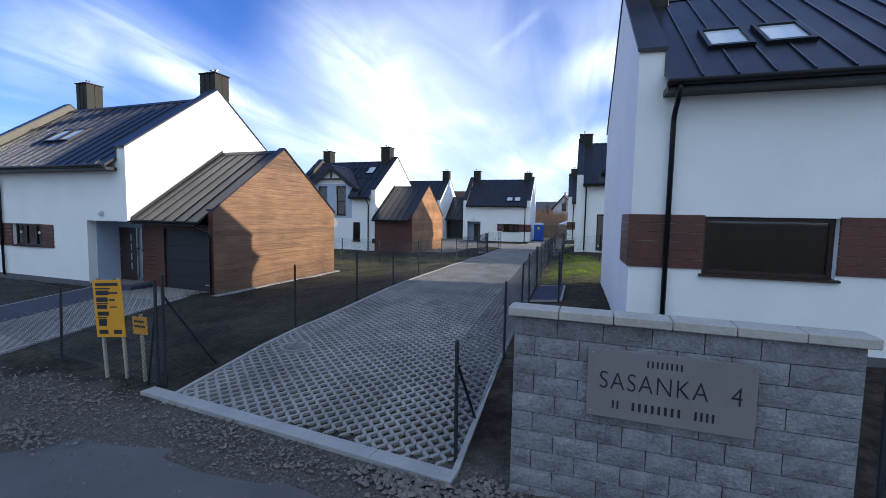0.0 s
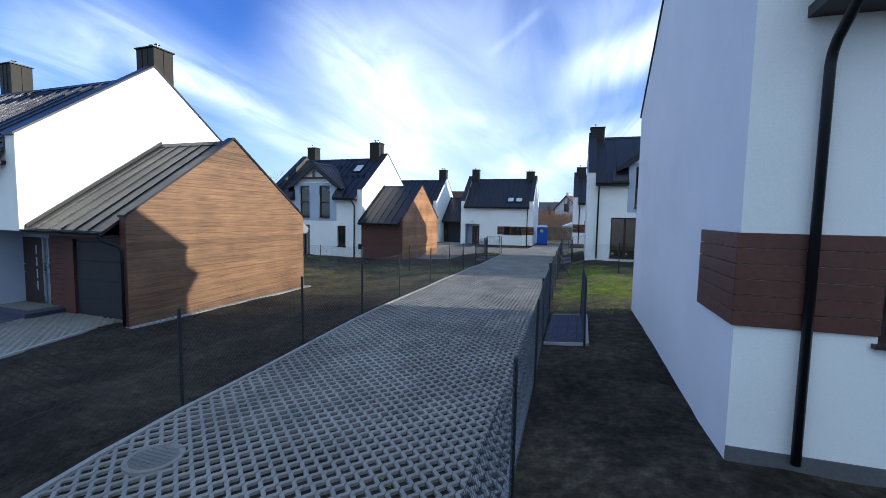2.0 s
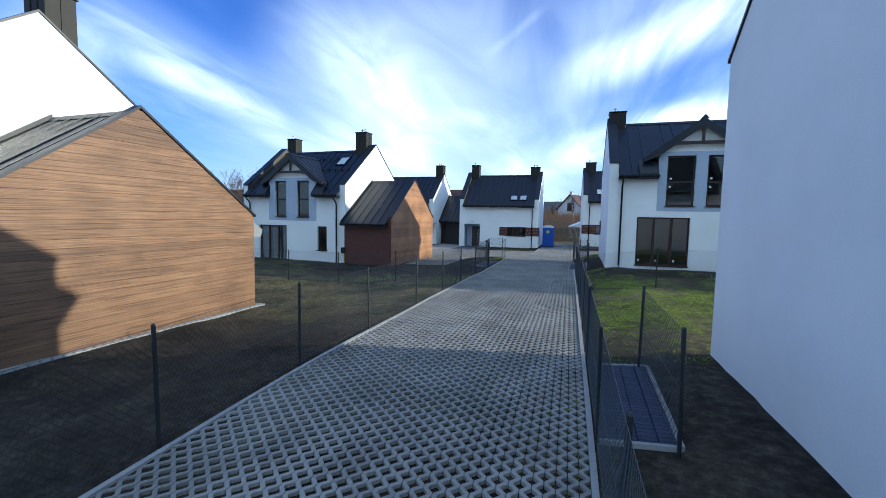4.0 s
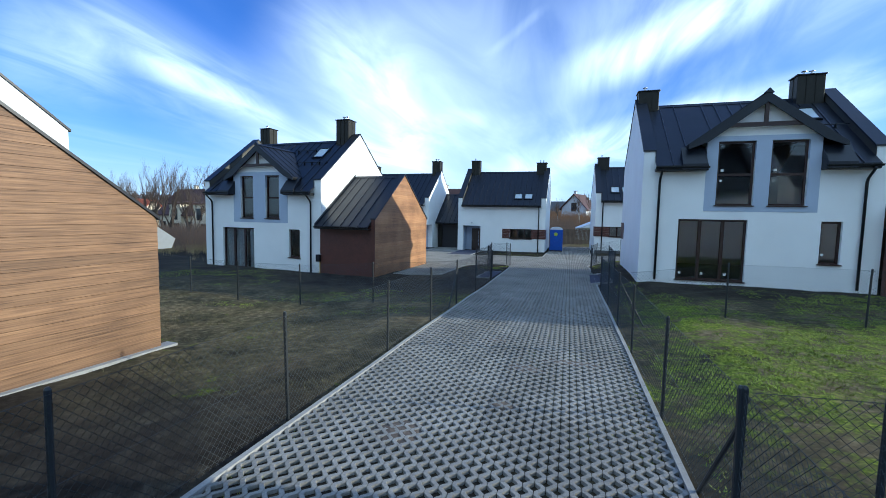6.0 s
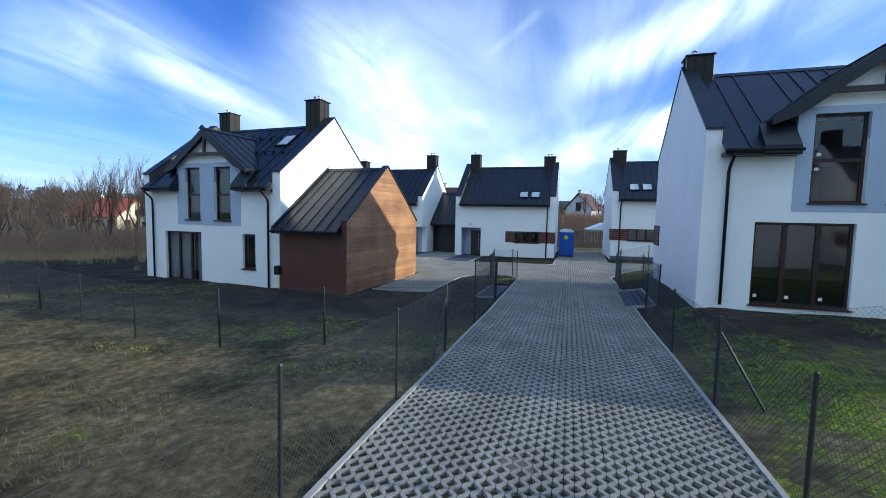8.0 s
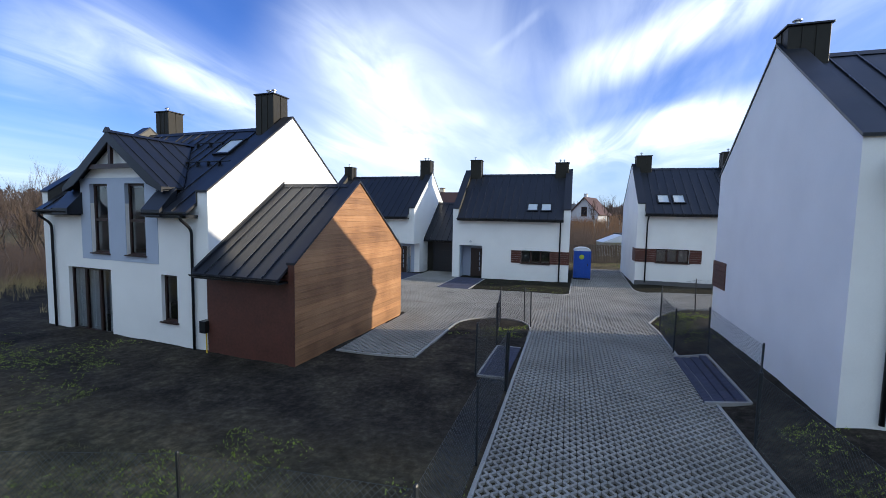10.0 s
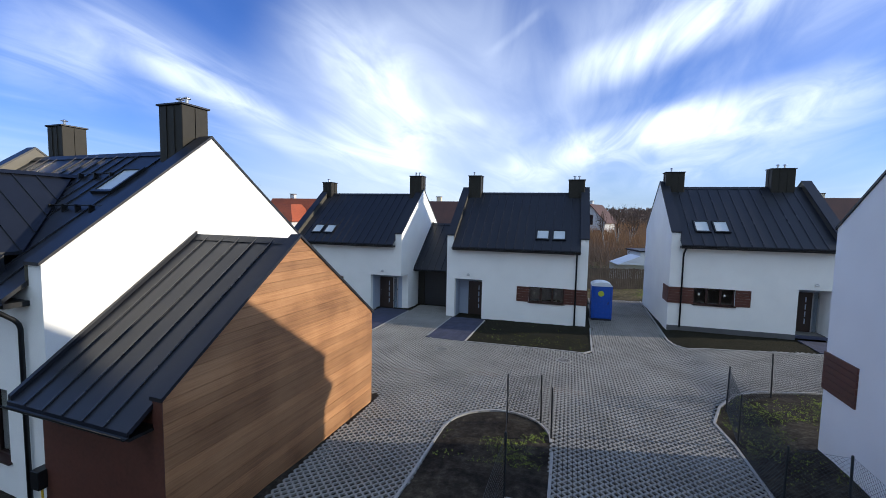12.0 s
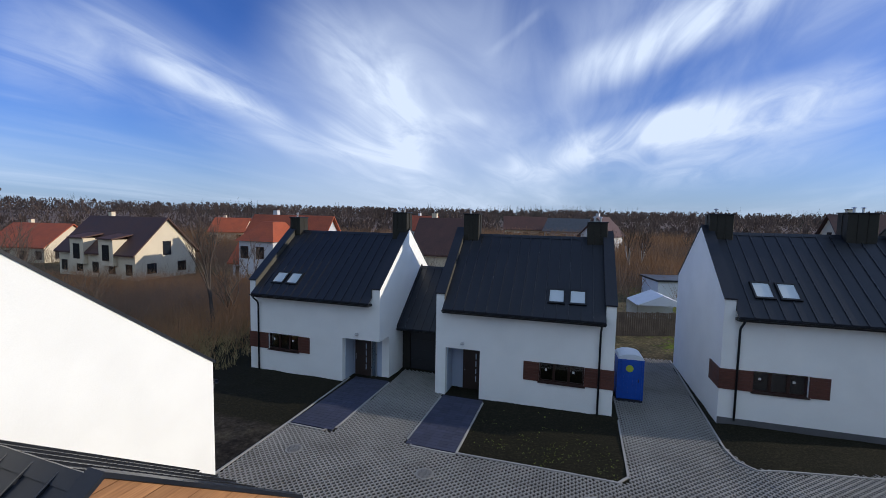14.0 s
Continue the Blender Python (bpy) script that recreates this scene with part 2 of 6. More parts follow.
def dims(length, depth, eave, ridge):
    """Sets the measures of the house that is built next."""
    global L, D, EAVE, RIDGE, SLOPE
    L, D, EAVE, RIDGE = length, depth, eave, ridge
    SLOPE = (RIDGE - EAVE) / (D / 2)


def window(house, x0, x1, z0, z1, y, sashes=1, sill=True, cross=None, stickers=(), label="dark brown framed window"):
    w = new("window")
    w.parent, w.location = house, (x0, y, z0)
    tagged(w, label)
    W, H = x1 - x0, z1 - z0
    f = 0.075
    s = Shape()
    s.box(0, 0, 0, W, 0.08, f).box(0, 0, H - f, W, 0.08, H).box(0, 0, f, f, 0.08, H - f).box(W - f, 0, f, W, 0.08, H - f)
    for i in range(1, sashes):
        c = W * i / sashes
        s.box(c - f * 0.75, -0.005, f, c + f * 0.75, 0.085, H - f)
    if cross:
        s.box(f, -0.004, cross - f * 0.6, W - f, 0.084, cross + f * 0.6)
    part("frame", s, FRAME, w)
    for i in range(sashes):
        a, b = W * i / sashes + f * 0.7, W * (i + 1) / sashes - f * 0.7
        p = part("pane", Shape().box(a, 0.035, f * 0.9, b, 0.05, H - f * 0.9), GLASS, w)
        p.visible_shadow = False
    for sx, sz in stickers:
        part("sticker", Shape().box(sx, -0.004, sz, sx + 0.09, 0.034, sz + 0.09), STICKER, w, "small white paper sticker")
    if sill:
        part("sill", Shape().prism([(-0.05, -0.185, -0.035), (-0.05, -0.185, 0.0), (-0.05, 0.02, 0.03), (-0.05, 0.02, -0.035)], (W + 0.10, 0, 0)), FRAME, w)
    return w


def roof_slope(house, x0, x1, y_eave, y_top, z_top, sign, seam_gap=0.52, lift=0.0, slope=None, thick=0.09, name="roof"):
    """One plane of a standing seam roof; sign +1 rises with y, -1 falls."""
    k = SLOPE if slope is None else slope
    run = abs(y_top - y_eave)
    z_e = z_top - run * k
    s = Shape().prism([(x0, y_eave, z_e), (x0, y_top, z_top), (x0, y_top, z_top - thick), (x0, y_eave, z_e - thick)], (x1 - x0, 0, 0))
    r = part(name, s, ROOF, house)
    n = max(2, round((x1 - x0) / seam_gap))
    dy, dz = (y_top - y_eave) / run, k
    nx = Vector((0, -dz * dy, 1)).normalized()
    a, b = Vector((0, y_eave, z_e)), Vector((0, y_top, z_top))
    me = Shape().prism([tuple(a + Vector((-0.014, 0, 0))), tuple(a + Vector((0.014, 0, 0))), tuple(a + Vector((0.014, 0, 0)) + nx * 0.035), tuple(a + Vector((-0.014, 0, 0)) + nx * 0.035)], b - a).mesh("standing_seam", SEAM)
    for i in range(1, n):
        o = new("standing_seam", me)
        o.parent, o.location = r, (x0 + (x1 - x0) * i / n, 0, 0)
    return r


def chimney(house, x0, x1, y0, y1, z0, z1, flue=True, cowl=1):
    c = part("chimney", Shape().box(x0, y0, z0, x1, y1, z1), CLAD, house, "sheet-metal clad chimney", bevel=0.012)
    for i in (1, 2):
        x = x0 + (x1 - x0) * i / 3
        part("cladding_seam", Shape().box(x - 0.012, y0 - 0.022, z0, x + 0.012, y1 + 0.022, z1 - 0.02), CLAD, c)
    ym = (y0 + y1) / 2
    part("cladding_seam", Shape().box(x0 - 0.022, ym - 0.012, z0, x1 + 0.022, ym + 0.012, z1 - 0.02), CLAD, c)
    part("cap", Shape().box(x0 - 0.05, y0 - 0.05, z1, x1 + 0.05, y1 + 0.05, z1 + 0.05), ROOF, c, bevel=0.01)
    for i in range(cowl):
        x = x0 + (x1 - x0) * (0.35 + 0.3 * i)
        part("flue", Shape().tube([(x, ym, z1), (x, ym, z1 + 0.26)], 0.05).tube([(x, ym, z1 + 0.25), (x, ym, z1 + 0.265), (x, ym, z1 + 0.31)], [0.11, 0.11, 0.02], 10), STEEL, c, "small metal flue cowl")
    return c


def gable_wall(house, x0, x1, name="wall", notch=None):
    """A gable with its parapet; a notch leaves the corner over the entrance open."""
    ring = [(x0, 0, -0.4), (x0, D, -0.4), (x0, D, EAVE), (x0, D / 2, RIDGE), (x0, 0, EAVE)]
    if notch:
        ring[0:1] = [(x0, 0, notch), (x0, 1.15, notch), (x0, 1.15, -0.4)]
    w = part(name, Shape().prism(ring, (x1 - x0, 0, 0)), RENDER_WHITE, house)
    a, b = x0 - 0.035, x1 + 0.035
    for y0, y1, z0, z1 in ((-0.05, D / 2, EAVE - 0.05 * SLOPE, RIDGE), (D + 0.05, D / 2, EAVE - 0.05 * SLOPE, RIDGE)):
        s = Shape().prism([(a, y0, z0 - 0.03), (a, y0, z0 + 0.035), (a, y1, z1 + 0.035), (a, y1, z1 - 0.03)], (b - a, 0, 0))
        part("verge_cap", s, ROOF, w, "dark sheet-metal capping")
        # the parapet's inner side is clad in sheet metal down to the roof, its sunlight painted in
        xi = x1 if x0 < 1 else x0 - 0.014
        part("flashing", Shape().prism([(xi, y0, z0 - SINK - 0.12), (xi, y0, z0 - 0.035), (xi, y1, z1 - 0.035), (xi, y1, z1 - SINK - 0.12)], (0.014, 0, 0)), LIT_FLASHING, w)
    return w


def pipe(house, points, r=0.045, label="dark metal downpipe"):
    pts = []
    for i, p in enumerate(points):          # rounded bends
        p = Vector(p)
        if 0 < i < len(points) - 1:
            a, b = Vector(points[i - 1]), Vector(points[i + 1])
            d1, d2 = (a - p), (b - p)
            k = min(0.12, d1.length / 2, d2.length / 2)
            pts += [p + d1.normalized() * k, p + (d1.normalized() + d2.normalized()) * k * 0.3, p + d2.normalized() * k]
        else:
            pts.append(p)
    return part("downpipe", Shape().tube(pts, r, 10), GUTTER, house, label, smooth=True)


def gutter(house, x0, x1, y, z, facing=-1):
    ring = []
    for i in range(9):
        w = math.pi * i / 8
        ring.append((x0, y - 0.075 * math.cos(w), z - 0.075 * math.sin(w)))
    for i in range(8, -1, -1):
        w = math.pi * i / 8
        ring.append((x0, y - 0.062 * math.cos(w), z - 0.062 * math.sin(w) + 0.002))
    return part("gutter", Shape().prism(ring, (x1 - x0, 0, 0)), GUTTER, house)


def skylight(house, x0, x1, d0, d1):
    """A roof window on the front slope, between the distances d0 and d1 back from the front wall."""
    top = EAVE - SINK

    def at(x, d, h):
        n = Vector((0, -SLOPE, 1)).normalized()
        return tuple(Vector((x, d, top + d * SLOPE)) + n * h)
    w = new("skylight")
    w.parent = house
    tagged(w, "roof window with a dark metal frame")
    s = Shape()
    f = 0.07
    for a, b, c, d in ((x0, x1, d0, d0 + f), (x0, x1, d1 - f, d1), (x0, x0 + f, d0 + f, d1 - f), (x1 - f, x1, d0 + f, d1 - f)):
        s.prism([at(a, c, -0.02), at(b, c, -0.02), at(b, d, -0.02), at(a, d, -0.02)], Vector((0, -SLOPE, 1)).normalized() * 0.10)
    part("frame", s, GUTTER, w)
    part("pane", Shape().prism([at(x0 + f, d0 + f, 0.03), at(x1 - f, d0 + f, 0.03), at(x1 - f, d1 - f, 0.03), at(x0 + f, d1 - f, 0.03)], Vector((0, -SLOPE, 1)).normalized() * 0.012), SKYGLASS, w)
    return w


def wall_lamp(house, x, z):
    s = Shape().box(x - 0.05, -0.10, z - 0.07, x + 0.05, 0.0, z + 0.07)
    l = part("wall_lamp", s, STEEL, house, "small outdoor wall lamp", bevel=0.01)
    part("shade", Shape().tube([(x - 0.09, -0.07, z - 0.02), (x + 0.09, -0.07, z - 0.02)], 0.04), STEEL, l)
    return l


def shell(house, front_holes, back_holes=(), dormer=None, chimneys=None, notch=None):
    """Floor, walls, roof, parapets, gutters and chimneys that all houses share."""
    top = EAVE - SINK
    part("wall", wall_with_holes(PAR, L - PAR, -0.4, top - 0.085, 0.0, 0.32, front_holes), RENDER_WHITE, house)
    part("wall", wall_with_holes(PAR, L - PAR, -0.4, top - 0.085, D - 0.32, D, list(back_holes)), RENDER_WHITE, house)
    part("inner_floor", Shape().box(PAR, 0.32, -0.1, L - PAR, D - 0.32, 0.02), INSIDE, house)
    part("upper_floor", Shape().box(PAR, 0.32, 2.62, L - PAR, D - 0.32, 2.8), INSIDE, house)
    gable_wall(house, 0, PAR)
    gable_wall(house, L - PAR, L, notch=notch)
    mid = RIDGE - SINK
    fronts = [(PAR, L - PAR)] if not dormer else [(PAR, dormer[0]), (dormer[1], L - PAR)]
    for a, b in fronts:
        roof_slope(house, a, b, -0.42, D / 2, mid, 1)
    if dormer:
        roof_slope(house, dormer[0], dormer[1], 0.75, D / 2, mid, 1)
    roof_slope(house, PAR, L - PAR, D + 0.42, D / 2, mid, -1)
    part("ridge_cap", Shape().prism([(PAR, D / 2 - 0.16, mid - 0.09), (PAR, D / 2, mid + 0.05), (PAR, D / 2 + 0.16, mid - 0.09)], (L - 2 * PAR, 0, 0)), ROOF, house)
    ze = mid - (D / 2 + 0.42) * SLOPE
    for a, b in fronts:
        part("eave_box", Shape().box(a, -0.40, ze - 0.20, b, 0.0, ze - 0.095), GUTTER, house)
        gutter(house, a - 0.02, b + 0.02, -0.46, ze - 0.05)
    part("eave_box", Shape().box(PAR, D, ze - 0.20, L - PAR, D + 0.40, ze - 0.095), GUTTER, house)
    gutter(house, PAR - 0.02, L - PAR + 0.02, D + 0.46, ze - 0.05)
    for i, (x0, x1, y0, y1, z1) in enumerate(chimneys or ((0.1, 1.0, D / 2 - 0.45, D / 2 + 0.35, RIDGE + 0.66), (L - 1.2, L - 0.28, D / 2 - 0.45, D / 2 + 0.35, RIDGE + 0.76))):
        chimney(house, x0, x1, y0, y1, RIDGE - 1.5, z1, cowl=1 + i)
    return ze


def entrance_house(at, right_strip, turn=0.0, off=0.0, band=(1.29, 0.146), glass=(1.27, 2.17), sky=(0.22, 0.92), chimneys=None, stickers=((0.25, 0.5), (1.45, 0.5)), boarded_entry=False, open_corner=False, panes=3, label=""):
    """A house whose entrance side faces the front. right_strip: the band of brown boards wraps the right corner, else the left one."""
    h = thing("house", label or "white rendered house with dark seam roof and brown window band", "house", at, turn, group="houses of the estate")

    def fx(a, b):
        return (L - b, L - a) if right_strip else (a + off, b + off)
    wx = fx(1.2, 3.15)
    rx = (5.82 + off, L) if open_corner else fx(5.9, 7.58)
    low, high = glass
    zb, step = band
    head = 2.38
    ze = shell(h, [(*wx, low, high), (*rx, -0.4, head)], chimneys=chimneys, notch=head if open_corner else None)
    window(h, *wx, low, high, 0.12, sashes=panes, stickers=stickers, label="wide low window in dark brown frames")
    # boards beside the window, round the corner
    bx = fx(-0.03 - off, 1.2)
    cx = fx(3.15, 3.85)
    for x0, x1 in (bx, cx):
        p = new("board_panel")
        p.parent = h
        tagged(p, "reddish brown board cladding")
        for i in range(6):
            z = zb + i * step
            part("board", Shape().box(x0, -0.035, z, x1, 0.012, z + step - 0.008), BROWN, p, bevel=0.004)
    p = new("board_panel")
    p.parent = h
    tagged(p, "reddish brown board cladding")
    for i in range(6):
        z = zb + i * step
        x0, x1 = fx(-0.035 - off, 0.012 - off)
        part("board", Shape().box(x0, -0.03, z, x1, 1.28, z + step - 0.008), BROWN, p, bevel=0.004)
    # entrance recess with its door
    a, b = rx
    back = L - PAR if open_corner else b
    s = Shape().box(a, 0.32, head, back, 1.25, head + 0.06).box(a, 1.15, -0.1, back, 1.25, head)
    part("recess_wall", s, GREY_BAND, h)
    part("recess_side", Shape().box(a + 0.004, 0.3, -0.1, a + 0.03, 1.14, head - 0.004), GREY_BAND, h)
    if not open_corner:
        part("recess_side", Shape().box(b - 0.03, 0.3, -0.1, b - 0.004, 1.14, head - 0.004), GREY_BAND, h)
    d0 = a + 0.62 if right_strip else a + 0.15
    door = part("door", Shape().box(d0, 1.06, 0.02, d0 + 0.95, 1.15, 2.1), DOOR_DARK, h, "dark brown front door", bevel=0.01)
    for k in range(4):
        part("inlay", Shape().box(d0 + 0.64, 1.052, 0.45 + 0.38 * k, d0 + 0.69, 1.06, 0.72 + 0.38 * k), GREY_BAND, door)
    part("handle", Shape().tube([(d0 + 0.1, 1.05, 1.0), (d0 + 0.1, 0.99, 1.0), (d0 + 0.1, 0.99, 1.25), (d0 + 0.1, 1.05, 1.25)], 0.014), STEEL, door, "steel door handle")
    sl = part("side_light", Shape().box(d0 + 1.0, 1.09, 0.05, d0 + 1.22, 1.12, 2.1), GLASS, h)
    sl.visible_shadow = False
    for k in (0.95, 1.22):
        part("side_frame", Shape().box(d0 + k, 1.06, 0.02, d0 + k + 0.05, 1.15, 2.1), STEEL, h)
    if boarded_entry:
        p = new("board_panel")
        p.parent = h
        tagged(p, "reddish brown board cladding")
        for i in range(15):
            z = -0.1 + i * 0.16
            part("board", Shape().box(d0 + 1.28, 1.08, z, L, 1.14, z + 0.152), BROWN, p, bevel=0.004)
    part("doorstep", Shape().box(a, 0.02, -0.12, b, 1.2, 0.0), SETT, h)
    wall_lamp(h, (a + min(b, L - PAR)) / 2, 2.66)
    for k in (0, 1):
        x0, x1 = fx(1.22 + 0.92 * k, 1.98 + 0.92 * k)
        skylight(h, x0, x1, *sky)
    x = fx(0.6, 0.6)[0]
    pipe(h, [(x, -0.46, ze - 0.12), (x, -0.46, ze - 0.22), (x, -0.075, ze - 0.55), (x, -0.075, 0.0)])
    # dark strip whose colour stands for the shaded gap at the foot
    part("plinth", Shape().box(0.0, -0.012, -0.4, min(rx[0], L), 0.0, 0.06) if not right_strip else Shape().box(rx[1], -0.012, -0.4, L, 0.0, 0.06), PLINTH, h)
    return h


def snow_guard(house, x0, x1, y):
    """A pipe on brackets that holds back snow on the roof."""
    z = RIDGE - SINK - (D / 2 - y) * SLOPE
    g = part("snow_guard", Shape().tube([(x0, y - 0.03, z + 0.12), (x1, y - 0.03, z + 0.12)], 0.02, 6), GUTTER, house)
    n = round((x1 - x0) / 0.55)
    for i in range(n + 1):
        x = x0 + (x1 - x0) * i / n
        part("bracket", Shape().box(x - 0.02, y - 0.09, z - 0.06, x + 0.02, y + 0.03, z + 0.14), GUTTER, g)


def garden_house(at, turn=0.0, chimneys=None, curtains=False, patio=(1.38, 3.74, 0.06, 2.45), small=(6.04, 6.68, 0.88, 2.45), tall=((2.61, 3.84), (4.34, 5.51)), zone=(2.22, 5.88), mid=4.03, strip=(1.29, 0.152), stuck=True, label=""):
    """A house whose garden side, with patio door and dormer, faces the front."""
    h = thing("house", label or "white rendered house with a dormer over two tall windows", "house", at, turn, group="houses of the estate")
    w1, w2 = [(a, b, 3.0, 5.43) for a, b in tall]
    ze = shell(h, [patio, small, w1, w2], dormer=zone, chimneys=chimneys)
    window(h, *patio, 0.12, sashes=3, stickers=[(0.12, 0.2), (0.9, 0.2), (1.7, 0.2)] if stuck else (), label="three-leaf patio door in dark brown frames")
    window(h, *small, 0.12, stickers=[(0.1, 0.3)] if stuck else ())
    # grey band and dormer wall
    d0, d1 = zone
    top = 5.62
    zb = EAVE - SINK - 0.085
    part("grey_band", wall_with_holes(d0, d1, 2.77, zb, -0.014, -0.001, [w1, w2]), GREY_BAND, h, "grey-blue rendered band round the dormer windows")
    dormer = new("dormer")
    dormer.parent = h
    tagged(dormer, "gabled dormer with dark fascia boards")
    part("wall", wall_with_holes(d0, d1, zb, top, -0.012, 0.25, [w1, w2]), GREY_BAND, dormer)
    part("gable", Shape().prism([(d0 + 0.1, 0.05, top), (d1 - 0.1, 0.05, top), (mid, 0.05, 6.93)], (0, 0.2, 0)), RENDER_WHITE, dormer)
    for x in (d0, d1 - 0.1):
        part("side", Shape().prism([(x, 0.25, zb), (x, 0.25, top), (x, 1.6, top)], (0.1, 0, 0)), RENDER_WHITE, dormer)
    # the two roof planes of the dormer run back into the main roof
    apex, k, reach, out = 7.08, 0.74, 2.5, -0.27
    for sgn in (-1, 1):
        tip = mid + sgn * reach
        zt = apex - reach * k
        run = (apex - (EAVE - SINK)) / SLOPE
        back_tip = (zt - (EAVE - SINK)) / SLOPE
        ring = [(mid, out + 0.02, apex), (mid, run, apex), (tip, max(0.05, back_tip), zt), (tip, out + 0.02, zt)]
        rf = part("roof", Shape().prism(ring, (0, 0, 0.07)), ROOF, dormer)
        for i in range(5):
            y = out + 0.25 + 0.5 * i
            f = 1.0 if y < back_tip else max(0.0, 1 - (y - back_tip) / (run - back_tip))
            if f > 0.1:
                a, b = Vector((mid, y, apex + 0.07)), Vector((mid + (tip - mid) * f, y, apex + (zt - apex) * f + 0.07))
                part("standing_seam", Shape().prism([a + Vector((0, -0.014, 0)), a + Vector((0, 0.014, 0)), a + Vector((0, 0.014, 0.035)), a + Vector((0, -0.014, 0.035))], b - a), ROOF, rf)
        part("fascia", Shape().prism([(mid, out, apex + 0.06), (mid, out, apex - 0.30), (mid + sgn * 1.85, out, apex - 1.85 * k - 0.33), (tip, out, zt - 0.10), (tip, out, zt + 0.06)], (0, 0.05, 0)), ROOF, dormer, "dark fascia board")
        part("soffit", Shape().prism([(mid, out + 0.05, apex - 0.03), (tip, out + 0.05, zt - 0.03), (tip, 0.0, zt - 0.03), (mid, 0.0, apex - 0.03)], (0, 0, -0.03)), GUTTER, dormer)
        # boxed eave ends beside the dormer
        xa, xb = sorted((mid + sgn * 1.86, mid + sgn * 2.7))
        part("eave_box", Shape().prism([(xa, -0.5, ze - 0.16), (xa, -0.5, ze + 0.05), (xa, 0.1, ze + 0.75), (xa, 0.1, ze - 0.16)], (xb - xa, 0, 0)), ROOF, dormer)
    part("ridge_cap", Shape().prism([(mid - 0.16, out - 0.03, apex + 0.02), (mid + 0.16, out - 0.03, apex + 0.02), (mid, out - 0.03, apex + 0.20)], (0, 0.12, 0)), ROOF, dormer)
    part("ridge_cap", Shape().prism([(mid - 0.14, out + 0.09, apex + 0.02), (mid + 0.14, out + 0.09, apex + 0.02), (mid, out + 0.09, apex + 0.12)], (0, 3.2, 0)), ROOF, dormer)
    part("tie_beam", Shape().box(mid - 1.3, out + 0.05, 5.92, mid + 1.3, out + 0.15, 6.07), FRAME, dormer, "dark timber tie beam")
    part("king_post", Shape().box(mid - 0.06, out + 0.05, 6.07, mid + 0.06, out + 0.15, 6.95), FRAME, dormer, "dark timber post")
    window(h, *w1, 0.12, cross=1.18, stickers=[(0.15, 1.3), (0.12, 0.9)] if stuck else (), label="tall two-part window in dark brown frames")
    window(h, *w2, 0.12, cross=1.18, stickers=[(0.15, 1.3), (0.12, 0.9)] if stuck else (), label="tall two-part window in dark brown frames")
    for x in (0.62, L - 0.62):
        pipe(h, [(x, -0.46, ze - 0.12), (x, -0.46, ze - 0.22), (x, -0.075, ze - 0.55), (x, -0.075, 0.0)])
    skylight(h, 6.0, 6.8, 2.3, 3.2)
    snow_guard(h, 4.9, 7.5, 1.75)
    snow_guard(h, 4.6, 5.9, 2.9)
    if curtains:
        for a, b in ((0.03, 0.36), (0.36, 0.70), (0.78, 0.97)):
            x0, x1 = patio[0] + a * (patio[1] - patio[0]), patio[0] + b * (patio[1] - patio[0])
            n = 22
            top = [(x0 + (x1 - x0) * i / n, 0.26 + 0.03 * math.sin(i * 1.7) + 0.012 * math.sin(i * 0.6), patio[3] - 0.12) for i in range(n + 1)]
            s = Shape()
            for p, q in zip(top, top[1:]):
                s.face((p[0], p[1], 0.06), (q[0], q[1], 0.06), q, p)
            part("curtain", s, CURTAIN, h, "pale grey hanging curtain")
    p = new("board_panel")
    p.parent = h
    tagged(p, "reddish brown board cladding")
    for i in range(6):
        z = strip[0] + i * strip[1]
        part("board", Shape().box(-0.035, D - 1.28, z, 0.012, D + 0.03, z + strip[1] - 0.008), BROWN, p, bevel=0.004)
    return h


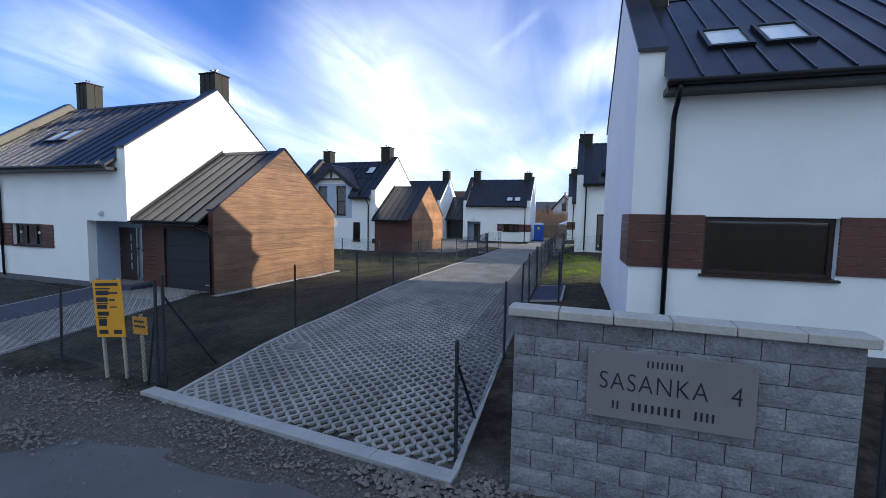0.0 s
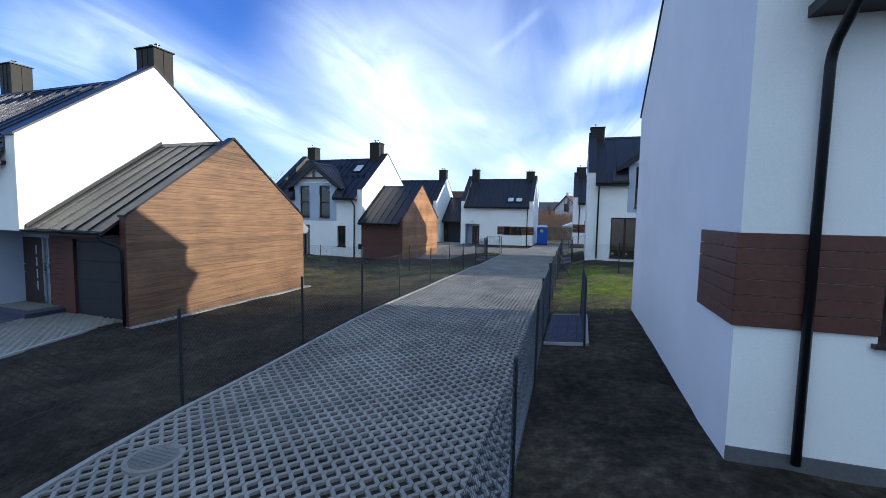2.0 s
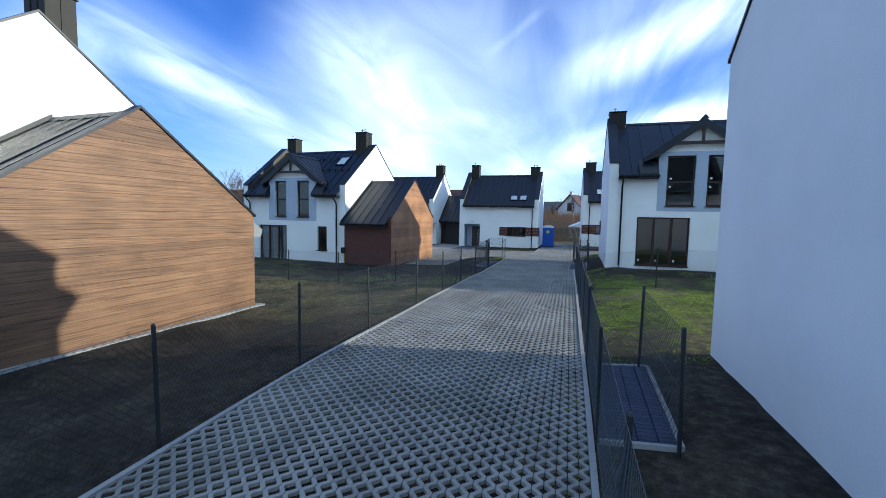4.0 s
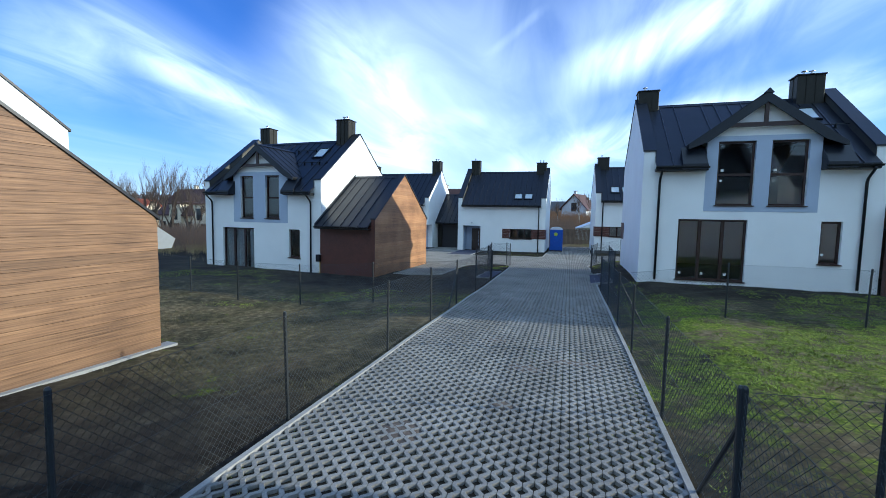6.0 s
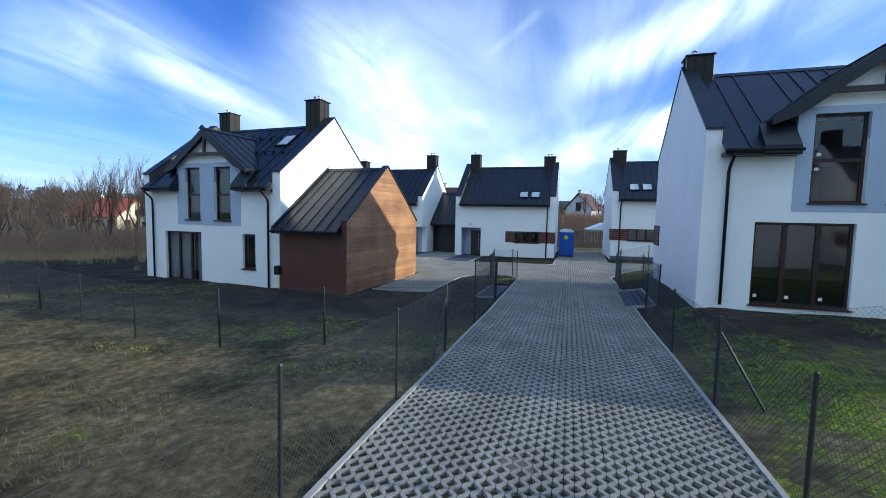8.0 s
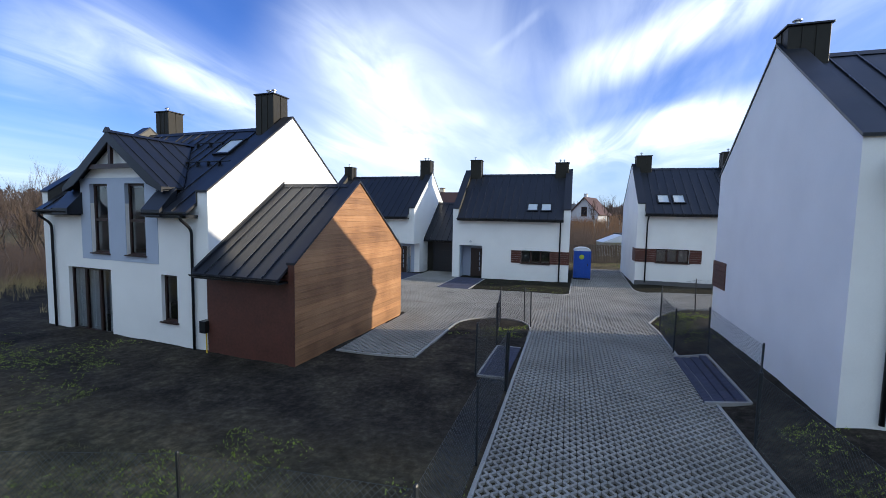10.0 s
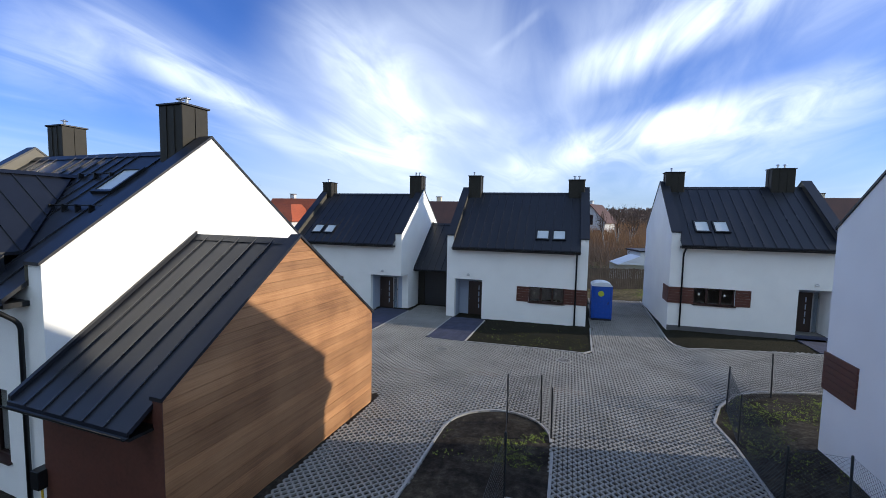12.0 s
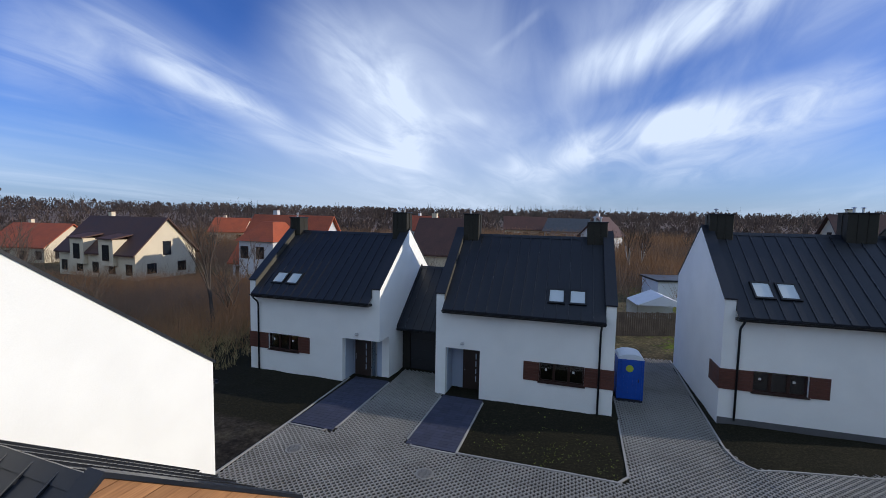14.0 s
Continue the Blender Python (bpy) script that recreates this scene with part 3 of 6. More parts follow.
def garage(at, turn=0.0, depth=7.4, width=3.6, door=True, label="", plain=False, eave=2.95, top=5.55, wood_gable=True, over=0.45, boards=None):
    """A lean garage beside a house: its ridge runs away from the house to a boarded gable."""
    g = thing("garage", label or "garage with a dark seam roof and a honey-coloured boarded gable", "garage", at, turn, group="garages")
    k = (top - eave) / (depth / 2)
    part("wall", wall_with_holes(0.01, width - 0.22, -0.4, eave - 0.35, *((0.45, 0.62) if door else (0.06, 0.24)), [(0.47, 2.86, -0.4, 2.25)] if door else []), BROWN if not plain else CLAD, g, "reddish brown boarded front")
    part("wall", Shape().box(0.01, depth - 0.62, -0.4, width - 0.3, depth - 0.45, eave - 0.35), BROWN, g)
    if door:
        d = part("garage_door", Shape().box(0.47, 0.53, -0.1, 2.86, 0.58, 2.25), GATE, g, "dark grey sectional garage door")
        for i in range(4):
            part("door_panel", Shape().box(0.5, 0.515, -0.05 + 0.56 * i, 2.83, 0.53, 0.50 + 0.56 * i), GATE, d, bevel=0.006)
        part("handle", Shape().tube([(2.5, 0.51, 0.22), (2.5, 0.45, 0.22), (2.75, 0.45, 0.22), (2.75, 0.51, 0.22)], 0.015), STEEL, d)
    mid = top - 0.1
    x1 = width - 0.22 if wood_gable else width
    roof_slope(g, 0.0, x1, -over, depth / 2, mid, 1, slope=k)
    roof_slope(g, 0.0, x1, depth + 0.12, depth / 2, mid, -1, slope=k)
    part("ridge_cap", Shape().prism([(0, depth / 2 - 0.16, mid - 0.09), (0, depth / 2, mid + 0.05), (0, depth / 2 + 0.16, mid - 0.09)], (x1, 0, 0)), ROOF, g)
    ze = mid - (depth / 2 + over) * k
    zb = mid - (depth / 2 + 0.12) * k
    gutter(g, 0.0, x1 + 0.02, -over - 0.04, ze - 0.03)
    part("soffit", Shape().box(0.0, -over + 0.02, ze - 0.16, x1, 0.5, ze - 0.11), GUTTER, g)
    part("wall_flashing", Shape().prism([(0.0, -over + 0.02, ze + 0.02), (0.0, depth / 2, mid + 0.02), (0.0, depth / 2, mid + 0.13), (0.0, -over + 0.02, ze + 0.11)], (0.10, 0, 0)), ROOF, g)
    if wood_gable:
        core = [(width - 0.22, 0, -0.4), (width - 0.22, depth, -0.4), (width - 0.22, depth, eave), (width - 0.22, depth / 2, top), (width - 0.22, 0, eave)]
        w = part("wall", Shape().prism(core, (0.18, 0, 0)), boards or WOOD, g, "gable clad in horizontal honey-coloured boards")
        z, i = 0.0, 0
        while z < top - 0.1:
            h = 0.205
            lo, hi = z, min(z + h - 0.006, top - 0.04)
            def edge(zz):
                return 0.0 if zz <= eave else (zz - eave) / k
            a0, a1 = edge(lo), edge(hi)
            ring = [(width - 0.04, a0, lo), (width - 0.04, depth - a0, lo), (width - 0.04, depth - a1, hi), (width - 0.04, a1, hi)]
            part("board", Shape().prism(ring, (0.026 + 0.004 * (i % 2), 0, 0)), boards or WOOD, w)
            z, i = z + h, i + 1
        # front and back returns of the boarded gable
        part("corner_board", Shape().box(width - 0.24, -0.012, -0.1, width - 0.01, 0.0, eave - 0.02), BROWN, w)
        for y0, y1 in ((-0.05, depth / 2), (depth + 0.05, depth / 2)):
            z0 = eave - 0.05 * k
            part("verge_cap", Shape().prism([(width - 0.26, y0, z0 - 0.02), (width - 0.26, y0, z0 + 0.05), (width - 0.26, y1, top + 0.05), (width - 0.26, y1, top - 0.02)], (0.29, 0, 0)), ROOF, w, "dark sheet-metal capping")
        if door:
            part("plinth", Shape().box(width - 0.2, -0.02, -0.4, width + 0.14, depth + 0.3, 0.0), CONCRETE, g, "pale concrete strip along the foot")
    if door:
        k2 = Shape().prism([(0.0, depth + 0.1, zb - 0.02), (0.0, depth + 0.55, zb - 0.32), (0.0, depth + 0.45, zb - 0.55), (0.0, depth + 0.1, zb - 0.55)], (width - 0.15, 0, 0))
        part("rear_canopy", k2, PALE_SHEET, g, "pale sheet canopy at the back")
    if door:
        pipe(g, [(width - 0.35, -over - 0.04, ze - 0.1), (width - 0.35, -over - 0.02, ze - 0.2), (width - 0.1, -0.07, ze - 0.42), (width - 0.1, -0.07, 0.0)], 0.04)
    return g


def wood_material(name, deep, mid, pale, streak):
    """Horizontal boards with streaky grain."""
    m = bpy.data.materials.new(name)
    m.use_nodes = True
    t = m.node_tree
    b = t.nodes["Principled BSDF"]
    geo = t.nodes.new("ShaderNodeNewGeometry")
    mp = t.nodes.new("ShaderNodeMapping")
    mp.inputs["Scale"].default_value = (6, 1.0, 52)
    link(t, geo.outputs["Position"], mp.inputs[0])
    n = t.nodes.new("ShaderNodeTexNoise")
    n.inputs["Scale"].default_value, n.inputs["Detail"].default_value, n.inputs["Distortion"].default_value = 1.0, 8, 0.6
    link(t, mp.outputs[0], n.inputs["Vector"])
    big = t.nodes.new("ShaderNodeTexNoise")
    big.inputs["Scale"].default_value, big.inputs["Detail"].default_value = 0.9, 5
    link(t, geo.outputs["Position"], big.inputs["Vector"])
    f = math_node(t, "ADD", math_node(t, "MULTIPLY", n.outputs["Fac"], streak), math_node(t, "MULTIPLY", big.outputs["Fac"], 1 - streak))
    c = ramp(t, f, [(0.34, deep), (0.5, mid), (0.66, pale)])
    info = t.nodes.new("ShaderNodeObjectInfo")
    k = math_node(t, "ADD", math_node(t, "MULTIPLY", info.outputs["Random"], 0.36), 0.82)
    g = t.nodes.new("ShaderNodeCombineColor")
    for i in range(3):
        link(t, k, g.inputs[i])
    link(t, mixed(t, 1.0, c, g.outputs[0], "MULTIPLY"), b.inputs["Base Color"])
    b.inputs["Roughness"].default_value = 0.62
    bp = t.nodes.new("ShaderNodeBump")
    bp.inputs["Strength"].default_value, bp.inputs["Distance"].default_value = 0.35, 0.01
    link(t, n.outputs["Fac"], bp.inputs["Height"])
    link(t, bp.outputs[0], b.inputs["Normal"])
    return m


WOOD = wood_material("weathered_honey_boards", (0.075, 0.037, 0.018), (0.185, 0.099, 0.048), (0.275, 0.156, 0.078), 0.68)
FRESH_WOOD = wood_material("fresh_honey_boards", (0.20, 0.092, 0.038), (0.32, 0.158, 0.066), (0.41, 0.22, 0.10), 0.45)
GATE = material("dark_gate", (0.022, 0.024, 0.03), 0.5, vary=0.1)
STICKER = material("sticker", (0.75, 0.75, 0.72), 0.7, vary=0.05)
SKYGLASS = material("skylight_glass", (0.55, 0.6, 0.62), 0.06, vary=0.02, spec=0.8)

# ---- the ground ----


def smooth_steps(v, pts):
    """Straight lines between (place, value) pairs."""
    if v <= pts[0][0]:
        return pts[0][1]
    for (a, p), (b, q) in zip(pts, pts[1:]):
        if v <= b:
            s = (v - a) / (b - a)
            s = s * s * (3 - 2 * s)
            return p + (q - p) * s
    return pts[-1][1]


def drive_x(y):
    """Middle of the drive."""
    return -3.55 - 0.0262 * (y - 5)


HALF = 2.27                                   # half the drive's width
DRIVE_TURN = 1.501


def drive_z(y):
    return smooth_steps(y, [(3.5, 0.06), (8, 0.37), (14, 0.50), (20, 0.43), (25, 0.33), (30, 0.21), (38, 0.14), (46, 0.03)])


def ground_z(x, y):
    d = drive_z(y)
    c = drive_x(y)
    left = smooth_steps(y, [(4, 0.0), (30, -0.05), (50, -0.04)])
    right = smooth_steps(y, [(3, 0.1), (7, 0.62), (34, 0.68), (50, 0.12), (60, 0.1)])
    if x < c:
        away = smooth_steps(y, [(14, 0.0), (42, -1.15)])
        return smooth_steps(c - HALF - x, [(0, d), (5.4, left), (23, left), (46, left + away)])
    return smooth_steps(x - c - HALF, [(0, d), (2.0, right)])


def court_south(x):
    """Where the paved court begins, coming from the drive."""
    if x < -12.5:
        return 38.95
    if x < -9.72:
        return 33.15
    if x < -6.78:
        return 37.4 + math.sqrt(max(0.0, 1.5 ** 2 - (x + 8.25) ** 2))
    if x < -2.42:
        return 36.0
    return smooth_steps(x, [(-2.42, 39.0), (-2.28, 40.2), (-1.8, 41.5), (-1.1, 42.4), (1.9, 43.5), (10, 44.6)])


def court_north(x):
    if x < -16.45:
        return 45.7
    if x < -13.45:
        return 53.2
    if x < -5.55:
        return 45.9
    if x < -1.95:
        return 60.0
    return smooth_steps(x, [(-1.95, 49.6), (-1.3, 48.2), (4.2, 49.4), (10, 50.2)])


def garage_drive(y, side):
    """Left and right edge of the strip that leads to the first garage."""
    y = min(y, 11.4)
    return -12.55 - 0.31 * (y - 10) if side else -15.45 - 0.36 * (y - 10.3)


def paved(x, y, grow=0.0):
    """Whether a place lies under paving stones."""
    if 4.6 - grow < y < 40 and abs(x - drive_x(y)) < HALF + grow:
        return True
    if 4.4 < y < 12.25:
        return garage_drive(y, 0) - grow < x < garage_drive(y, 1) + grow
    return -18.55 - grow < x < 10 and court_south(x) - grow < y < court_north(x) + grow


def spread(lo, hi, fine_lo, fine_hi, step, grow=1.35):
    out = list(np.arange(fine_lo, fine_hi + 1e-6, step))
    s, v = step, fine_lo
    while v > lo:
        s *= grow
        v -= s
        out.insert(0, max(v, lo))
    s, v = step, out[-1]
    while v < hi:
        s *= grow
        v += s
        out.append(min(v, hi))
    return [float(a) for a in out]


def ground_material():
    m = bpy.data.materials.new("soil_and_grass")
    m.use_nodes = True
    t = m.node_tree
    b = t.nodes["Principled BSDF"]
    geo = t.nodes.new("ShaderNodeNewGeometry")

    def tex(scale, detail=6, rough=0.6):
        n = t.nodes.new("ShaderNodeTexNoise")
        n.inputs["Scale"].default_value, n.inputs["Detail"].default_value, n.inputs["Roughness"].default_value = scale, detail, rough
        link(t, geo.outputs["Position"], n.inputs["Vector"])
        return n.outputs["Fac"]
    soil = ramp(t, tex(6, 9, 0.72), [(0.3, (0.014, 0.012, 0.010)), (0.5, (0.033, 0.028, 0.023)), (0.66, (0.062, 0.053, 0.043)), (0.78, (0.13, 0.115, 0.095))])
    # broad damp and dry areas
    soil = mixed(t, 1.0, soil, ramp(t, tex(0.8, 5), [(0.35, (0.55, 0.54, 0.55)), (0.5, (1.0, 1.0, 0.96)), (0.66, (1.6, 1.6, 1.4))]), "MULTIPLY")
    grass = ramp(t, tex(14, 8, 0.75), [(0.3, (0.022, 0.032, 0.008)), (0.50, (0.105, 0.142, 0.016)), (0.68, (0.38, 0.42, 0.06))])
    patch = math_node(t, "ADD", math_node(t, "MULTIPLY", tex(0.5, 5), 0.4), math_node(t, "MULTIPLY", tex(2.3, 9, 0.7), 0.6))
    where = t.nodes.new("ShaderNodeSeparateXYZ")
    link(t, geo.outputs["Position"], where.inputs[0])
    # the plots on the sunny side of the drive are sown already
    sown = t.nodes.new("ShaderNodeMapRange")
    sown.interpolation_type = "SMOOTHSTEP"
    for i, v in enumerate((-3.0, -0.5, -0.10, 0.0)):
        sown.inputs[1 + i].default_value = v
    link(t, where.outputs[0], sown.inputs[0])
    far_side = t.nodes.new("ShaderNodeMapRange")
    far_side.interpolation_type = "SMOOTHSTEP"
    for i, v in enumerate((15.2, 17.0, -0.22, -0.015)):
        far_side.inputs[1 + i].default_value = v
    link(t, where.outputs[1], far_side.inputs[0])
    estate_end = t.nodes.new("ShaderNodeMapRange")
    estate_end.interpolation_type = "SMOOTHSTEP"
    for i, v in enumerate((25.0, 29.0, 1.0, 0.0)):
        estate_end.inputs[1 + i].default_value = v
    link(t, where.outputs[1], estate_end.inputs[0])
    wild = t.nodes.new("ShaderNodeMapRange")
    wild.inputs[1].default_value, wild.inputs[2].default_value = 56.0, 62.0
    link(t, where.outputs[1], wild.inputs[0])
    patch = math_node(t, "SUBTRACT", math_node(t, "ADD", math_node(t, "ADD", patch, sown.outputs[0]), far_side.outputs[0]), math_node(t, "MULTIPLY", math_node(t, "SUBTRACT", 1.0, math_node(t, "MAXIMUM", estate_end.outputs[0], wild.outputs[0])), 0.15))
    # dry old grass on the open field, paler where the sunlit band falls: sun put into colour
    lit_turf = ramp(t, tex(5, 9, 0.72), [(0.3, (0.035, 0.032, 0.018)), (0.5, (0.115, 0.096, 0.056)), (0.68, (0.25, 0.212, 0.135))])
    lit_turf = mixed(t, 1.0, lit_turf, ramp(t, tex(0.7, 6), [(0.36, (0.45, 0.48, 0.45)), (0.5, (1.0, 1.0, 0.9)), (0.64, (1.45, 1.35, 1.2))]), "MULTIPLY")
    field = t.nodes.new("ShaderNodeMapRange")
    field.interpolation_type = "SMOOTHSTEP"
    field.inputs[1].default_value, field.inputs[2].default_value = 15.0, 19.5
    link(t, math_node(t, "ADD", where.outputs[1], math_node(t, "MULTIPLY", math_node(t, "SUBTRACT", tex(0.6, 4), 0.5), 5.0)), field.inputs[0])
    soil = mixed(t, math_node(t, "MULTIPLY", math_node(t, "MULTIPLY", field.outputs[0], 0.8), math_node(t, "MAXIMUM", estate_end.outputs[0], wild.outputs[0])), soil, lit_turf)
    # clipped dark turf before the front doors round the court
    lawn = t.nodes.new("ShaderNodeMapRange")
    lawn.inputs[1].default_value, lawn.inputs[2].default_value = 45.2, 45.6
    link(t, where.outputs[1], lawn.inputs[0])
    tended = math_node(t, "MULTIPLY", lawn.outputs[0], math_node(t, "SUBTRACT", 1.0, wild.outputs[0]))
    moss = ramp(t, tex(12, 8, 0.7), [(0.3, (0.008, 0.008, 0.005)), (0.52, (0.018, 0.0165, 0.010)), (0.72, (0.045, 0.040, 0.023))])
    soil = mixed(t, tended, soil, moss)
    # trodden grit along the road
    grit = ramp(t, tex(26, 8, 0.75), [(0.3, (0.035, 0.031, 0.027)), (0.52, (0.095, 0.083, 0.072)), (0.72, (0.21, 0.19, 0.17))])
    verge = t.nodes.new("ShaderNodeMapRange")
    verge.interpolation_type = "SMOOTHSTEP"
    for i, v in enumerate((4.4, 5.0, 1.0, 0.0)):
        verge.inputs[1 + i].default_value = v
    link(t, math_node(t, "ADD", where.outputs[1], math_node(t, "MULTIPLY", math_node(t, "SUBTRACT", tex(1.4, 5), 0.5), 1.2)), verge.inputs[0])
    soil = mixed(t, verge.outputs[0], soil, grit)
    mask = ramp(t, patch, [(0.46, (0, 0, 0)), (0.54, (1, 1, 1))])
    link(t, mixed(t, mask, soil, grass), b.inputs["Base Color"])
    b.inputs["Roughness"].default_value = 0.95
    b.inputs["Specular IOR Level"].default_value = 0.1
    bp = t.nodes.new("ShaderNodeBump")
    bp.inputs["Strength"].default_value, bp.inputs["Distance"].default_value = 0.3, 0.05
    link(t, tex(22, 8, 0.75), bp.inputs["Height"])
    link(t, bp.outputs[0], b.inputs["Normal"])
    return m


SOIL = ground_material()


def build_ground():
    xs = spread(-2500, 2500, -32, 16, 0.4)
    ys = spread(-600, 3000, -8, 62, 0.4)
    v, f = [], []
    for y in ys:
        for x in xs:
            z = ground_z(x, y)
            if paved(x, y):
                z -= 0.022
            elif -34 < x < 18 and -8 < y < 64:
                z += (0.015 if paved(x, y, 0.6) else 0.05) * (noise.noise((x * 0.9, y * 0.9, 0)) + 0.4 * noise.noise((x * 3, y * 3, 5)))
            if -3.4 < y < 3.3:
                z = min(z, 0.0) - 0.05
            v.append((x, y, z - 0.02))
    w = len(xs)
    for j in range(len(ys) - 1):
        for i in range(w - 1):
            a = j * w + i
            f.append((a, a + 1, a + w + 1, a + w))
    me = bpy.data.meshes.new("ground")
    me.from_pydata(v, [], f)
    me.materials.append(SOIL)
    me.polygons.foreach_set("use_smooth", [True] * len(f))
    return tagged(new("ground", me), "dark bare soil with thin patches of grass", "ground", kind="structure")


build_ground()

# ---- houses and garages ----
dims(10.31, 8.17, 5.09, 8.16)
house_la = entrance_house((-25.91, 11.41, 0.125), False, -1.34, off=2.3, band=(1.24, 0.155), sky=(1.2, 2.1), boarded_entry=True, open_corner=True, chimneys=((0.06, 0.88, 4.6, 5.4, 9.36), (8.7, 9.62, 4.6, 5.4, 9.1)))
dims(8.36, 7.82, 5.2, 8.24)
house_lb = garden_house((-24.43, 31.95, -0.19), -2.57, ((0.06, 0.88, 4.45, 5.2, 9.07), (6.92, 7.8, 3.5, 4.3, 9.07)), curtains=True,
                        patio=(1.36, 3.72, 0.06, 2.43), small=(6.22, 6.95, 0.86, 2.43), tall=((2.78, 3.72), (4.6, 5.57)), zone=(2.25, 6.15), mid=4.22, stuck=False)
dims(8.09, 7.6, 5.03, 8.06)
house_c = entrance_house((-13.89, 50.76, -0.1), True, 1.2, chimneys=((0.42, 1.26, 3.4, 4.2, 8.8), (6.88, 7.82, 3.4, 4.2, 8.5)))
dims(7.93, 7.5, 5.07, 8.0)
house_d = entrance_house((-24.7, 50.48, -0.15), False, open_corner=True, chimneys=((0.06, 0.78, 3.4, 4.2, 8.45), (7.02, 7.9, 3.4, 4.2, 8.85)))
dims(7.75, 7.76, 5.14, 8.08)
house_e = entrance_house((-1.6, 51.77, 0.3), False, 1.8, sky=(0.42, 1.22), chimneys=((0.23, 1.25, 3.48, 4.28, 8.6), (5.7, 6.85, 3.48, 4.28, 8.75)))
dims(8.0, 7.85, 5.26, 8.15)
house_ra = entrance_house((0.857, 8.586, 0.72), False, 0.9, band=(1.365, 0.161), glass=(1.28, 2.3), sky=(0.62, 1.5), stickers=(), panes=1)
dims(7.84, 7.95, 5.18, 8.15)
house_rb = garden_house((-0.43, 30.72, 0.77), 0.3, ((0.07, 0.95, 3.57, 4.3, 8.43), (6.33, 7.33, 3.57, 4.35, 8.7)))
# added out of view, only to cast the shadow edge across drive and field
unseen_house_rc = garden_house((11.3, 28.3, 0.77))
# another unseen house, added to shade the ground by the road
unseen_house_rd = garden_house((11.6, 5.9, 0.5))
garage_la = garage((-15.6, 11.73, 0.0), -1.4, depth=7.34, width=3.45, eave=3.0, top=5.61)
garage_lb = garage((-16.07, 31.40, 0.0), -1.53, depth=7.08, door=False, width=3.37, eave=2.94, top=5.49, boards=FRESH_WOOD)
garage_rb = garage((7.43, 30.4, 0.6), depth=7.1, door=False, width=3.4)
garage_cd = garage((-16.78, 53.0, -0.02), depth=6.4, width=2.9, wood_gable=False, plain=True, label="dark garage between two white houses")

# ---- paving ----
STRIPE, WAVE = 2 * HALF / 40, 0.2          # width of one strand's lane, length of its wave
AX = Vector((math.cos(radians(DRIVE_TURN)), math.sin(radians(DRIVE_TURN))))
AY = Vector((-AX.y, AX.x))
START = Vector((drive_x(4.62), 4.62)) - AX * HALF
BAND = 0.048                               # thickness of a strand


def strand(u, v, odd, waves, place, verts, faces, depth=0.07):
    """A wavy strand of concrete that swings from joint to joint; its neighbour swings against it."""
    lo, hi = 0.004, STRIPE - 0.004
    knee = STRIPE - BAND
    one = ((lo, BAND, -0.030, -0.011), (lo, BAND, 0.030, 0.011), (knee, hi, 0.089, 0.070), (knee, hi, 0.111, 0.130))
    rows = []
    for k in range(waves):
        rows += [(l, r, a + k * WAVE, b + k * WAVE) for l, r, a, b in one]
    rows.append((lo, BAND, waves * WAVE - 0.030, waves * WAVE - 0.011))
    shift = WAVE / 2 if odd else 0.0
    n = len(verts)
    for l, r, a, b in rows:
        for z in (0.0, -depth):
            verts.append(place(u + l, v + a + shift, z))
            verts.append(place(u + r, v + b + shift, z))
    for i in range(len(rows) - 1):
        p, q = n + 4 * i, n + 4 * i + 4
        faces.append((p, p + 1, q + 1, q))
        faces.append((p + 2, p, q, q + 2))
        faces.append((p + 1, p + 3, q + 3, q + 1))


def lay_paving():
    drive = tagged(new("drive"), "long drive of grey concrete lattice stones", "drive", kind="structure")
    v, f = [], []
    for c in range(4):
        strand(c * STRIPE, 0.0, c % 2, 4, lambda a, b, z: (a, b, z), v, f)
    me = bpy.data.meshes.new("paver")
    me.from_pydata(v, [], f)
    me.materials.append(PAVER)
    slabs, long = 30, 4 * WAVE
    for r in range(slabs):
        for c in range(10):
            p = START + AX * (c * 4 * STRIPE) + AY * (r * long)
            z0, z1 = drive_z(p.y), drive_z(p.y + long)
            ob = new("paver", me)
            ob.parent = drive
            ob.location = (p.x, p.y, z0 + 0.002 * random.uniform(-1, 1))
            ob.rotation_euler = (math.atan2(z1 - z0, long), 0, radians(DRIVE_TURN))
    v, f = [], []
    done = slabs * 4

    def place(a, b, z):
        q = START + AX * a + AY * b
        return (q.x, q.y, ground_z(q.x, q.y) + z)
    for r in range(-22, 286):
        for c in range(-142, 130):
            if 0 <= c < 40 and 0 <= r < done:
                continue
            q = START + AX * ((c + 0.5) * STRIPE) + AY * ((r + 0.5) * WAVE)
            if q.y < 30 and q.x > -9 and not (0 <= c < 40):
                continue
            if paved(q.x, q.y) or 0 <= c < 40 and r < 0 and q.y > 4.90 - 0.0965 * (q.x + 6.38):
                strand(c * STRIPE, r * WAVE, c % 2, 1, place, v, f)
    me = bpy.data.meshes.new("court_paving")
    me.from_pydata(v, [], f)
    me.materials.append(PAVER)
    tagged(new("court_paving", me), "court and garage drives of grey concrete lattice stones", "paving", kind="stuff")


lay_paving()


